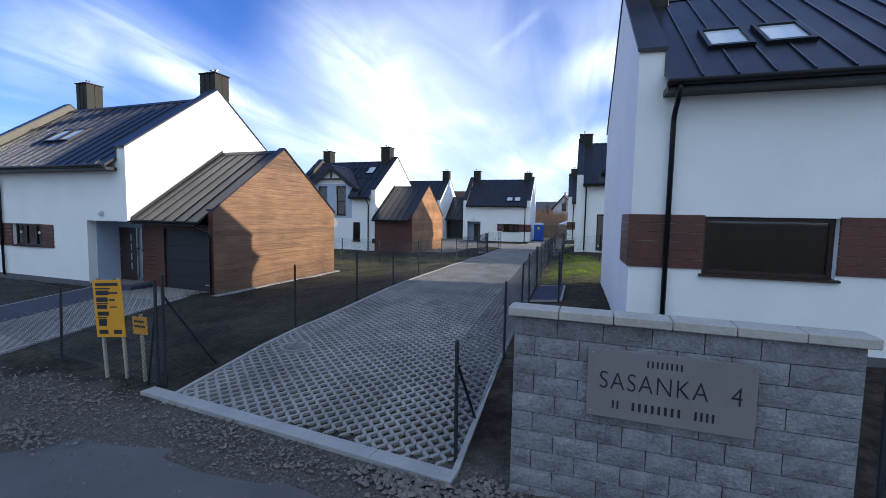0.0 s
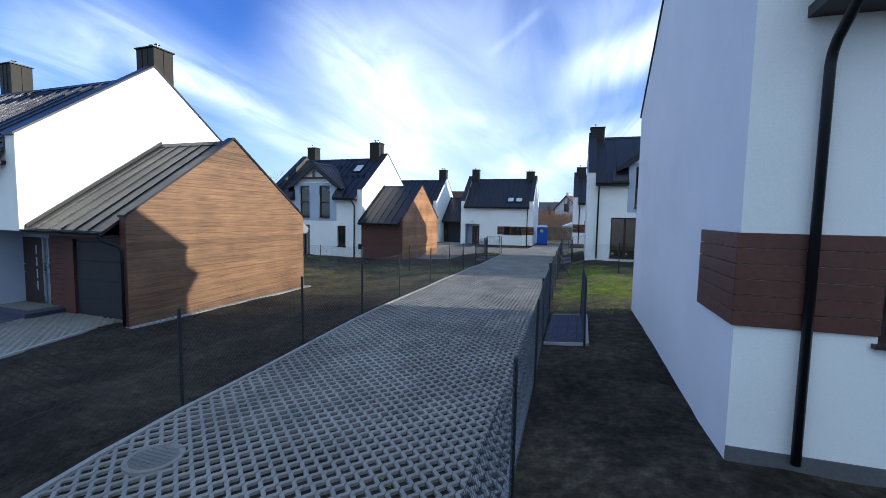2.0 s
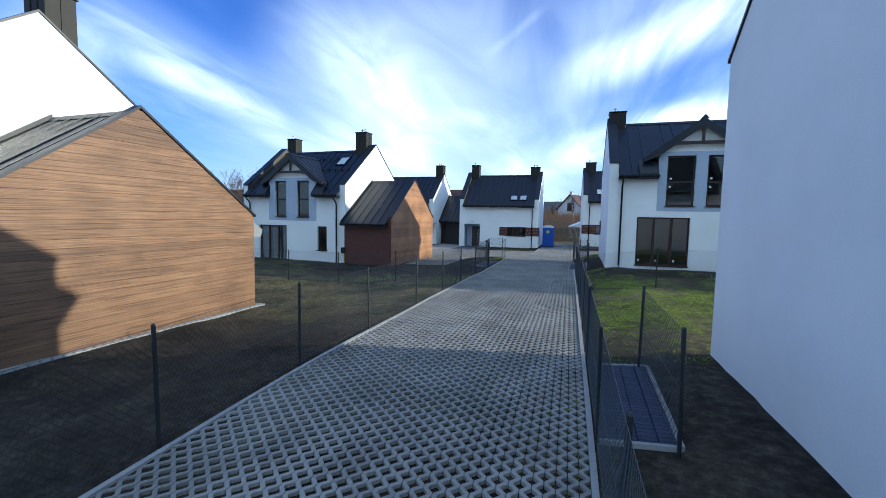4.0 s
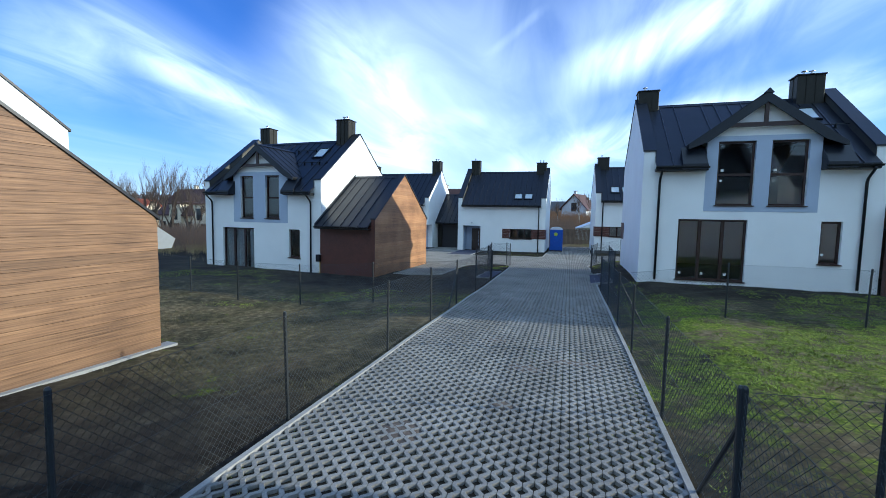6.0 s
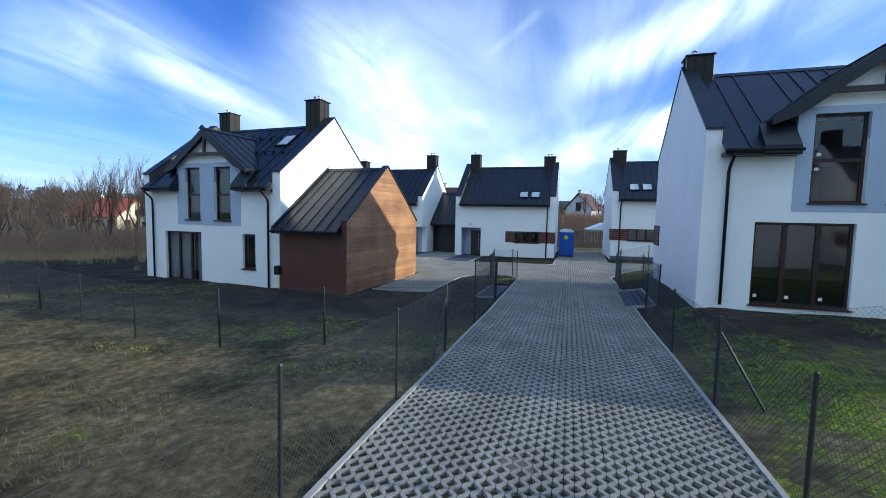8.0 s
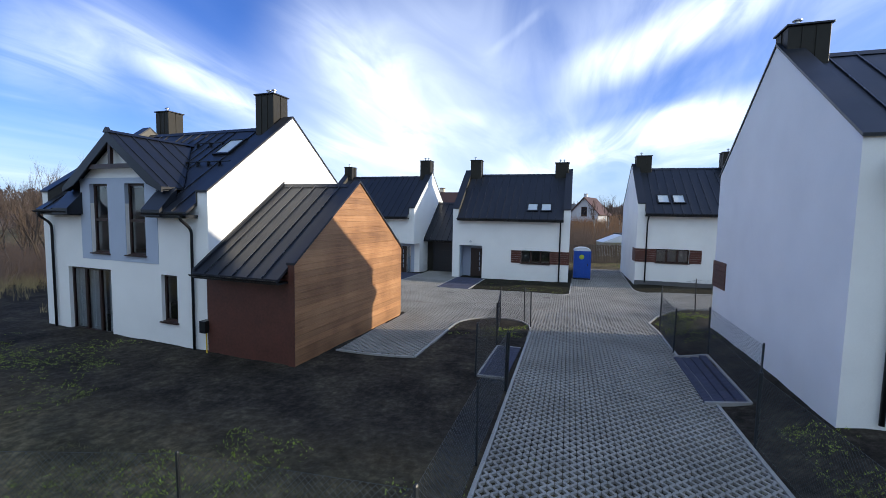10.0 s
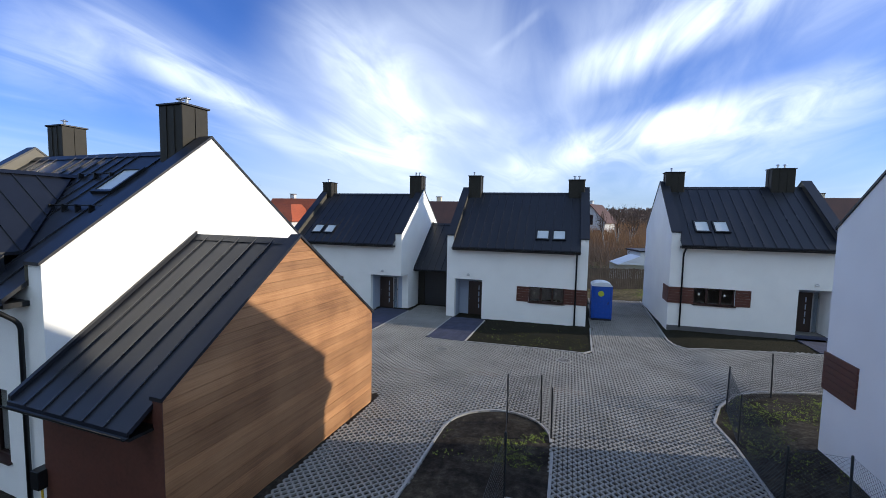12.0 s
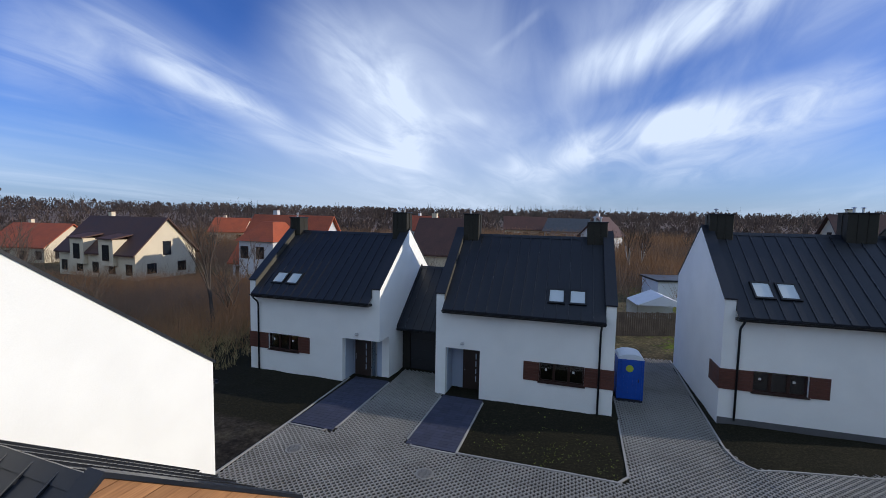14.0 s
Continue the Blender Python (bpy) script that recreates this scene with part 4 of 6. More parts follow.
def kerb(points, width=0.07, high=0.02, name="kerb", piece=1.0, mat=None):
    """Edging stones laid end to end along a line on the ground."""
    k = tagged(new(name), "pale concrete edging stones", "kerb", kind="structure")
    line = []
    for a, b in zip(points, points[1:]):
        a, b = Vector(a), Vector(b)
        n = max(1, round((b - a).length / piece))
        line += [a.lerp(b, i / n) for i in range(n)]
    line.append(Vector(points[-1]))
    for a, b in zip(line, line[1:]):
        d = (b - a).normalized()
        s = Vector((-d.y, d.x)) * width / 2
        b2 = b - d * 0.006
        za, zb = ground_z(a.x, a.y) + high, ground_z(b.x, b.y) + high
        sh = Shape()
        ring = [(*(a - s), za), (*(b2 - s), zb), (*(b2 + s), zb), (*(a + s), za)]
        sh.prism(ring, (0, 0, -0.2))
        part("kerb_stone", sh, mat or CONCRETE, k)
    return k


def drive_edge(y, side, off=0.0):
    return (drive_x(y) + side * (HALF + 0.035 + off), y)


kerb([drive_edge(y, -1) for y in (4.7, 12, 20, 28, 36.9)])
kerb([drive_edge(y, 1) for y in (4.4, 12, 20, 28, 36, 38.9)] + [(-2.28, 40.2), (-1.8, 41.5), (-1.1, 42.4), (1.9, 43.5), (10, 44.6)], piece=0.8)
kerb([(-12.48, 33.1), (-9.75, 33.1), (-9.75, 37.4)] + [(-8.25 - 1.5 * math.cos(radians(a)), 37.4 + 1.5 * math.sin(radians(a))) for a in range(15, 181, 15)], piece=0.8)
kerb([(-6.38, 4.78), (-1.2, 4.28)], width=0.22, high=0.03, name="front_kerb", piece=1.0)
kerb([(-18.6, 42.0), (-18.6, 45.75), (-16.9, 45.75), (-16.5, 46.2), (-16.5, 51.1)], piece=0.8)
kerb([(-13.45, 50.4), (-13.45, 46.3), (-13.1, 45.85), (-11.4, 45.85)], piece=0.8)
kerb([(-11.4, 50.4), (-11.4, 45.95), (-5.9, 45.95), (-5.55, 46.4), (-5.55, 50.6)], piece=0.8)
kerb([(-1.9, 60), (-1.9, 49.6), (-1.75, 48.7), (-1.3, 48.2), (4.2, 49.35), (10, 50.2)], piece=0.8)
kerb([(-18.6, 45.75), (-18.75, 51.0)], piece=0.8)
kerb([(garage_drive(y, 1), y) for y in (4.45, 7, 9, 11.3)], piece=0.8)
kerb([(garage_drive(y, 0), y) for y in (4.45, 7, 9, 11.6)], piece=0.8)
kerb([(garage_drive(y, 0) - 1.75, y) for y in (4.45, 7, 9, 11.2)], piece=0.8)


def sett_path(x0, y0, x1, y1, name="path", label="path of dark blue-grey concrete blocks"):
    """A small path of rectangular blocks."""
    p = tagged(new(name), label, "path", kind="structure")
    nx, ny = max(1, round((x1 - x0) / 0.2)), max(1, round((y1 - y0) / 0.1))
    if nx * ny > 330:
        nx, ny = max(1, round((x1 - x0) / 0.4)), max(1, round((y1 - y0) / 0.2))
    sx, sy = (x1 - x0) / nx, (y1 - y0) / ny
    me = Shape().box(0.003, 0.003, -0.06, sx - 0.003, sy - 0.003, 0.0).mesh("block", SETT, bevel=0.004)
    for j in range(ny):
        for i in range(nx):
            ob = new("block", me)
            ob.parent = p
            x, y = x0 + i * sx, y0 + j * sy
            ob.location = (x, y, ground_z(x + sx / 2, y + sy / 2) + 0.022)
    return p


sett_path(-13.4, 45.95, -11.45, 50.6)
sett_path(-18.5, 45.85, -16.55, 51.2)
sett_path(4.35, 49.6, 6.0, 51.8)


def slanting_path():
    """Blocks laid beside the garage drive, from the road to the first front door."""
    p = tagged(new("path"), "path of dark blue-grey concrete blocks", "path", kind="structure")
    me = Shape().box(0.004, 0.004, -0.06, 0.43, 0.196, 0.0).mesh("block", SETT, bevel=0.005)
    for j in range(36):
        y = 4.5 + 0.2 * j
        for i in range(4):
            x = garage_drive(y, 0) - 1.71 + 0.435 * i - (0.0 if j % 2 else 0.0)
            o = new("block", me)
            o.parent, o.location = p, (x, y, ground_z(x, y) + 0.02)


slanting_path()
PADS = ((-7.5, 31.95, -6.75, 34.75), (-2.2, 32.1, -1.3, 35.65), (-1.36, 12.65, -0.48, 15.4))
for i, (x0, y0, x1, y1) in enumerate(PADS):
    sett_path(x0, y0, x1, y1, "bin_pad", "small pad of dark blue-grey concrete blocks")
    kerb([(x1, y0), (x0, y0), (x0, y1), (x1, y1)] if i == 0 else [(x0, y0), (x1, y0), (x1, y1), (x0, y1)], width=0.06, high=0.03, name="pad_edging", piece=1.0)

# ---- fences ----
POST = material("dark_coated_post", (0.018, 0.021, 0.024), 0.45, vary=0.1)
WIRE = material("coated_wire", (0.052, 0.058, 0.058), 0.38, metal=0.4, vary=0.1)


def link_mesh(a, b, za, zb, h, cell=0.062):
    """Crossing wires of chain link between two posts."""
    s = Shape()
    a, b = Vector(a), Vector(b)
    run = (b - a).length
    d = (b - a) / run
    n = Vector((-d.y, d.x)) * 0.0021

    def at(t, z):
        q = a + d * t
        return Vector((q.x, q.y, za + (zb - za) * t / run + z))
    step = cell * math.sqrt(2)
    for sign in (1, -1):
        t = -h
        while t < run + h:
            t0, t1 = (t, t + h) if sign > 0 else (t + h, t)
            z0, z1 = 0.0, h
            lo, hi = t0, t1
            k = (z1 - z0) / (hi - lo)
            pts = []
            for tt in (min(max(min(lo, hi), 0), run), min(max(max(lo, hi), 0), run)):
                pts.append((tt, (tt - lo) * k))
            t += step
            if abs(pts[0][0] - pts[1][0]) < 0.01:
                continue
            p, q = at(*pts[0]), at(*pts[1])
            w = (q - p).normalized()
            up = Vector((n.x, n.y, 0)).cross(w).normalized() * 0.0021
            nn = Vector((n.x, n.y, 0))
            s.v += [tuple(p + nn), tuple(p - nn * 0.5 + up), tuple(p - nn * 0.5 - up), tuple(q + nn), tuple(q - nn * 0.5 + up), tuple(q - nn * 0.5 - up)]
            m = len(s.v) - 6
            s.f += [(m, m + 1, m + 4, m + 3), (m + 1, m + 2, m + 5, m + 4), (m + 2, m, m + 3, m + 5)]
    me = bpy.data.meshes.new("wire_mesh")
    me.from_pydata(s.v, [], s.f)
    me.materials.append(WIRE)
    return me


def post_mesh(h):
    return Shape().tube([(0, 0, -0.3), (0, 0, h), (0, 0, h + 0.02)], [0.024, 0.024, 0.012], 8).mesh("post", POST)


def fence(points, h=1.35, struts=(), label="dark chain link fence on slim steel posts", tall=0.0, foot=0.95):
    f = thing("fence", label, "fence", group="chain link fences")
    pm = post_mesh(h + 0.06)
    for p in points:
        o = new("post", pm)
        o.parent, o.location = f, (*p, ground_z(*p))
        o.rotation_euler = (random.uniform(-0.02, 0.02), random.uniform(-0.02, 0.02), 0)
        if tall and p == points[0]:
            o.data = post_mesh(h + tall)
    for i, (a, b) in enumerate(zip(points, points[1:])):
        za, zb = ground_z(*a) + 0.03, ground_z(*b) + 0.03
        o = new("wire_mesh", link_mesh(a, b, za, zb, h))
        o.parent = f
        for z in (0.05, h * 0.5, h):
            part("line_wire", Shape().tube([(*a, za + z), (*b, zb + z)], 0.0025, 4), WIRE, f)
    for i, j in struts:
        a, b = Vector(points[i]), Vector(points[j])
        d = (b - a).normalized()
        e = a + d * foot
        part("strut", Shape().tube([(a.x, a.y, ground_z(*a) + h * 0.85 + (tall * 0.7 if i == 0 else 0)), (e.x, e.y, ground_z(*e) - 0.05)], 0.02, 8), POST, f, "slanting steel strut")
    return f


LEFT_Y = (4.75, 8.0, 10.9, 13.55, 16.2, 19.4, 22.2, 24.9, 27.9, 31.2)
left_line = [(-6.24, 4.98)] + [drive_edge(y, -1, 0.11) for y in LEFT_Y[1:]]
fence(left_line, struts=[(0, 1), (7, 6)], tall=0.45)
fence([(-7.55, 31.9), (-7.55, 34.8)], h=1.35)
fence([drive_edge(31.2, -1, 0.06), (-7.55, 31.9)])
fence([(-7.55, 34.8), (-8.05, 38.2), (-7.1, 38.4), drive_edge(37.6, -1, 0.05)], h=1.35)
RIGHT_Y = (4.6, 7.6, 10.4, 12.5, 15.4, 18.05, 21.1, 23.8, 26.7, 30.2)
right_line = [drive_edge(4.6, 1, -0.05)] + [drive_edge(y, 1, 0.06) for y in RIGHT_Y[1:]]
right_fence = fence(right_line, struts=[(0, 1), (4, 5)])
sx, sy = right_line[7]
part("strut", Shape().tube([(sx, sy, ground_z(sx, sy) + 1.2), (sx + 0.62, sy - 0.2, ground_z(sx + 0.62, sy - 0.2) - 0.05)], 0.02, 8), POST, right_fence, "slanting steel strut")
fence([drive_edge(30.2, 1, 0.06), (-1.25, 31.9), (-1.25, 35.75), (-2.1, 36.2), drive_edge(38.9, 1, 0.06), (-1.7, 41.2), (-0.15, 42.3), (3.0, 43.6)])
fence([drive_edge(12.5, 1, 0.9), drive_edge(15.35, 1, 0.9), drive_edge(15.4, 1, 0.06)])
fence([drive_edge(24.9, -1, 0.11), (-9.5, 24.9), (-12.05, 24.3), (-14.6, 24.1), (-17.4, 24.6), (-20.3, 25.2), (-23.5, 26.0), (-27, 27)])
fence([drive_edge(23.8, 1, 0.06), (1.0, 24.5), (4.0, 24.6), (7, 24.7), (10, 24.8)])
fence([(-6.33, 4.93), (-9.6, 5.5), (-13.6, 6.2), (-17, 6.8), (-20.5, 7.4)], struts=[(0, 1)], tall=0.38, foot=0.3)
fence([(2.35, 4.15), (4.8, 4.1), (7.5, 4.05), (10.5, 4.0)], h=1.5)

# ---- name wall by the road ----
BLOCK = material("split_concrete_block", (0.195, 0.197, 0.206), 0.92, vary=0.26, grain=34, coarse=5, bump=1.0, bump_scale=40, per_piece=0.17)
CAPSTONE = material("cap_stone", (0.40, 0.375, 0.335), 0.85, vary=0.1, grain=25, coarse=3, bump=0.4, bump_scale=40)
PLATE = material("grey_plate", (0.19, 0.178, 0.178), 0.55, vary=0.05)
LETTER = material("dark_lettering", (0.02, 0.022, 0.03), 0.4, vary=0.05)
YELLOW = material("yellow_board", (0.66, 0.31, 0.015), 0.6, vary=0.08)
BARE_WOOD = material("bare_stake", (0.36, 0.30, 0.22), 0.8, vary=0.15)


def split_block(w, d, h, seed):
    """A building block with a rough broken face to the front."""
    rng = random.Random(seed)
    nx, nz = 6, 3
    s = Shape()
    g = {}
    for i in range(nx + 1):
        for j in range(nz + 1):
            edge = i in (0, nx) or j in (0, nz)
            g[i, j] = (w * i / nx, (0.008 if edge else rng.uniform(-0.012, 0.006)), h * j / nz)
    for i in range(nx):
        for j in range(nz):
            s.face(g[i, j], g[i + 1, j], g[i + 1, j + 1], g[i, j + 1])
    f0, f1, f2, f3 = (0, 0.008, 0), (w, 0.008, 0), (w, 0.008, h), (0, 0.008, h)
    b0, b1, b2, b3 = (0, d, 0), (w, d, 0), (w, d, h), (0, d, h)
    s.face(f0, b0, b1, f1).face(f3, f2, b2, b3).face(f0, f3, b3, b0).face(f1, b1, b2, f2).face(b0, b3, b2, b1)
    me = bpy.data.meshes.new("wall_block")
    me.from_pydata(s.v, [], s.f)
    me.materials.append(BLOCK)
    return me


def name_wall():
    w = thing("name_wall", "grey split block wall with an engraved name plate", "wall", (-0.6, 4.25, -0.065), -1.2)
    length, course, long = 2.81, 0.196, 0.42
    full = [split_block(long - 0.008, 0.19, course - 0.007, k) for k in range(5)]
    half = [split_block(long / 2 - 0.008, 0.19, course - 0.007, 10 + k) for k in range(3)]
    part("core", Shape().box(0.01, 0.03, -0.25, length - 0.01, 0.17, 2.02), PLINTH, w)
    for j in range(11):
        z = 2.035 - (j + 1) * course
        x = 0.0
        first = j % 2
        while x < length - 0.05:
            rest = length - x
            if first or rest < long * 0.8:
                me, step, first = half[(j * 3 + int(x * 4)) % 3], long / 2, 0
                if rest < long * 0.8 and rest > long * 0.52:
                    me, step = full[0], long
            else:
                me, step = full[(j * 2 + int(x * 5)) % 5], long
            o = new("wall_block", me)
            o.parent, o.location = w, (min(x, length - (long / 2 if step < long else long)), 0, z)
            x += step
    x = -0.06
    while x < length:
        n = min(0.49, length + 0.06 - x)
        part("cap_stone", Shape().box(x, -0.06, 2.035, x + n - 0.006, 0.215, 2.12), CAPSTONE, w, bevel=0.008)
        x += 0.49
    p = part("name_plate", Shape().box(0.71, -0.045, 1.15, 2.08, -0.012, 1.80), PLATE, w, "brown-grey engraved plate", bevel=0.004)
    for text, x, z, size in (("SASANKA", 0.815, 1.43, 0.24), ("4", 1.885, 1.43, 0.24)):
        cu = bpy.data.curves.new("lettering", "FONT")
        cu.body, cu.size, cu.extrude, cu.space_character = text, size, 0.002, 1.12
        cu.offset = -0.003
        cu.materials.append(LETTER)
        o = new("lettering", cu)
        o.parent, o.location, o.rotation_euler = p, (x, -0.048, z), (radians(90), 0, 0)
        o.scale = (0.80, 1, 1)
        tagged(o, "dark engraved capital letters")
    # two small lines, one upright bar for each sign
    for x0, x1, count, z0, z1 in ((1.22, 1.53, 8, 1.672, 1.735), (0.94, 1.02, 2, 1.245, 1.325), (1.11, 1.54, 8, 1.245, 1.325), (1.62, 1.80, 4, 1.245, 1.325)):
        step = (x1 - x0) / count
        for i in range(count):
            part("engraved_bar", Shape().box(x0 + step * i, -0.0475, z0, x0 + step * (i + 0.42), -0.045, z1), LETTER, p)
    for x in (0.75, 2.04):
        for z in (1.2, 1.76):
            part("screw", Shape().tube([(x, -0.045, z), (x, -0.05, z)], 0.008, 8), STEEL, p)


name_wall()


def board_sign(at, w, h, low, turn, stakes, lines):
    s = thing("yellow_sign", "yellow notice board nailed to bare wooden stakes", "sign", at, turn, group="yellow notice boards")
    s.rotation_euler[1] = radians(-3.5)
    for x in stakes:
        part("stake", Shape().box(x - 0.02, 0.01, -0.2, x + 0.02, 0.05, low + h + 0.04), BARE_WOOD, s)
    b = part("board", Shape().box(0, -0.012, low, w, 0.008, low + h), YELLOW, s, bevel=0.003)
    for x0, x1, z0, z1 in lines:
        part("text_bar", Shape().box(w * x0, -0.015, low + h * z0, w * x1, -0.012, low + h * z1), LETTER, b)


ROWS_OF_TEXT = [(0.08, 0.62, 0.84, 0.865), (0.08, 0.5, 0.58, 0.60), (0.55, 0.85, 0.76, 0.79), (0.55, 0.75, 0.64, 0.67), (0.08, 0.42, 0.335, 0.355), (0.55, 0.8, 0.52, 0.54), (0.1, 0.9, 0.90, 0.95), (0.1, 0.55, 0.74, 0.82), (0.1, 0.5, 0.62, 0.70), (0.1, 0.45, 0.5, 0.57), (0.1, 0.5, 0.38, 0.45), (0.12, 0.4, 0.2, 0.32), (0.1, 0.42, 0.06, 0.13), (0.62, 0.9, 0.06, 0.13)]
board_sign((-7.70, 4.98, 0.06), 0.56, 0.97, 0.72, 8, (0.08, 0.48), ROWS_OF_TEXT)
board_sign((-6.97, 5.06, 0.06), 0.36, 0.29, 0.83, -6, (0.16,), [(0.15, 0.85, 0.68, 0.8), (0.12, 0.9, 0.4, 0.52)])

# ---- portable toilet ----
BLUE = material("blue_plastic", (0.012, 0.075, 0.42), 0.45, vary=0.1, grain=8)
WHITE_TOP = material("white_plastic", (0.68, 0.72, 0.78), 0.4, vary=0.04)
LIME = material("lime_sticker", (0.45, 0.52, 0.04), 0.5, vary=0.1)


def portable_toilet(at, turn):
    t = thing("portable_toilet", "blue plastic portable toilet with a white domed roof", "toilet", at, turn)
    part("cabin", Shape().box(-0.55, -0.55, 0.12, 0.55, 0.55, 2.05), BLUE, t, bevel=0.03)
    part("base", Shape().box(-0.57, -0.57, 0.0, 0.57, 0.57, 0.12), LETTER, t)
    ring = [(-0.57, -0.58, 2.05)] + [(0.57 * -math.cos(math.pi * i / 8), -0.58, 2.08 + 0.22 * math.sin(math.pi * i / 8)) for i in range(9)] + [(0.57, -0.58, 2.05)]
    part("roof", Shape().prism(ring, (0, 1.16, 0)), WHITE_TOP, t, "white translucent roof")
    d = part("door", Shape().box(-0.42, -0.575, 0.16, 0.42, -0.55, 1.98), BLUE, t, bevel=0.01)
    for x in (-0.28, -0.08, 0.12, 0.30):
        part("rib", Shape().box(x - 0.02, -0.588, 0.25, x + 0.02, -0.575, 1.3), BLUE, d)
    part("sticker", Shape().tube([(-0.05, -0.576, 1.62), (-0.05, -0.584, 1.62)], 0.17, 16), LIME, d, "lime green round sticker")
    part("latch", Shape().box(0.33, -0.60, 1.0, 0.38, -0.575, 1.14), LETTER, d)
    part("corner", Shape().box(-0.58, -0.58, 0.12, -0.5, -0.5, 2.06), BLUE, t)
    part("corner", Shape().box(0.5, -0.58, 0.12, 0.58, -0.5, 2.06), BLUE, t)


portable_toilet((-4.95, 53.4, 0.0), 4)

# ---- drains in the paving ----
IRON = material("cast_iron", (0.19, 0.185, 0.175), 0.7, metal=0.3, vary=0.2, bump=0.5, bump_scale=60)


def manhole(x, y):
    z = ground_z(x, y)
    m = thing("manhole", "round iron manhole cover set in a concrete ring", "manhole", (x, y, z), group="manholes")
    part("ring", Shape().tube([(0, 0, -0.05), (0, 0, 0.006)], 0.31, 28), PAVER, m)
    c = part("cover", Shape().tube([(0, 0, 0.0), (0, 0, 0.012)], 0.25, 28), IRON, m)
    for i in range(-3, 4):
        k = math.sqrt(max(0.0, 0.22 ** 2 - (0.06 * i) ** 2))
        part("rib", Shape().box(-k, 0.06 * i - 0.011, 0.012, k, 0.06 * i + 0.011, 0.018), IRON, c)


for x, y in ((-5.25, 6.95), (-17.1, 44.2), (-12.05, 44.4), (-6.7, 44.6)):
    manhole(x, y)

# ---- meter box and gas pipe at the second garage ----
GAS = material("yellow_pipe", (0.65, 0.45, 0.03), 0.5, vary=0.05)
mb = thing("meter_box", "dark meter box on the wall with a yellow pipe", "meter box", (-16.12, 31.42, -0.05))
part("box", Shape().box(-0.12, -0.12, 0.62, 0.12, 0.14, 1.0), GUTTER, mb, bevel=0.01)
part("gas_pipe", Shape().tube([(0.1, -0.05, -0.05), (0.1, -0.05, 0.62)], 0.02), GAS, mb, "yellow gas pipe")

# ---- road and gravel ----
ASPHALT = material("asphalt", (0.11, 0.108, 0.108), 0.9, vary=0.2, grain=120, coarse=1.2, bump=0.6, bump_scale=200)
STONE = material("crushed_stone", (0.155, 0.132, 0.118), 0.9, vary=0.45, grain=25, coarse=12, bump=0.3)


def build_road():
    s = Shape()
    xs = [-60 + 2.0 * i for i in range(24)] + [-12.5 + 0.2 * i for i in range(90)] + [6 + 3.0 * i for i in range(20)]

    def edge(x):
        return smooth_steps(x, [(-9, 2.2), (-6.5, 3.0), (-5.9, 3.55), (-4, 3.85), (-2.5, 3.6), (0, 3.5)]) + 0.12 * noise.noise((x * 1.3, 0, 7)) + 0.05 * noise.noise((x * 4.3, 0, 2))
    for a, b in zip(xs, xs[1:]):
        s.face((a, -3.2, 0.035), (b, -3.2, 0.035), (b, edge(b), 0.035), (a, edge(a), 0.035))
    me = s.mesh("road", ASPHALT)
    tagged(new("road", me), "patched dark asphalt road with a crumbling edge", "road", kind="structure")


build_road()


def gravel():
    rng = random.Random(5)
    v, f = [], []
    heaps = ((-6.9, 3.35, 0.6, 0.14, 380, 1.0), (-8.3, 4.3, 0.9, 0.3, 420, 1.0), (-6.9, 4.25, 0.5, 0.25, 260, 0.9), (-4.5, 4.2, 0.5, 0.16, 340, 0.9),
             (-3.3, 4.02, 0.5, 0.16, 340, 0.9), (-1.6, 4.03, 0.42, 0.12, 420, 1.5), (-0.9, 4.2, 0.25, 0.1, 160, 1.4), (-4.5, 3.6, 2.2, 0.6, 320, 0.8))
    for cx, cy, sx, sy, count, size in heaps:
        for _ in range(count):
            x, y = rng.gauss(cx, sx), rng.gauss(cy, sy)
            if -6.5 < x < -1.1 and y > 4.78 - 0.0965 * (x + 6.38) - 0.13 or y > 4.22 and -0.66 < x < 2.3 or y > 5.2:
                continue
            r = rng.uniform(0.009, 0.026) * size * (1.5 if rng.random() < 0.08 else 1)
            z = ground_z(x, y) + 0.015 + 0.04 * max(0, noise.noise((x * 1.2, y * 1.2, 9)))
            n = len(v)
            px0, py0, pz0 = r * rng.uniform(0.7, 1.4), r * rng.uniform(0.7, 1.4), r * rng.uniform(0.5, 0.9)
            t = rng.uniform(0, 6.28)
            ca, sa = math.cos(t), math.sin(t)
            for px, py, pz in ((1, 0.1, 0), (0.2, 1, 0.1), (-1, 0.2, -0.1), (-0.1, -1, 0.1), (0.1, 0.1, 1), (-0.4, -0.3, 0.8), (0, 0, -0.8)):
                px, py = px * px0 * rng.uniform(0.8, 1.2), py * py0 * rng.uniform(0.8, 1.2)
                v.append((x + px * ca - py * sa, y + px * sa + py * ca, z + pz * pz0))
            f += [tuple(n + i for i in q) for q in ((0, 1, 4), (1, 2, 5, 4), (2, 3, 5), (3, 0, 4, 5), (1, 0, 6), (2, 1, 6), (3, 2, 6), (0, 3, 6))]
    me = bpy.data.meshes.new("gravel")
    me.from_pydata(v, [], f)
    me.materials.append(STONE)
    tagged(new("gravel", me), "loose crushed stones along the road's edge", "gravel", kind="stuff")


gravel()

# ---- grass ----
BLADE = material("grass_blades", (0.21, 0.26, 0.034), 0.8, vary=0.45, grain=3, coarse=0.5)


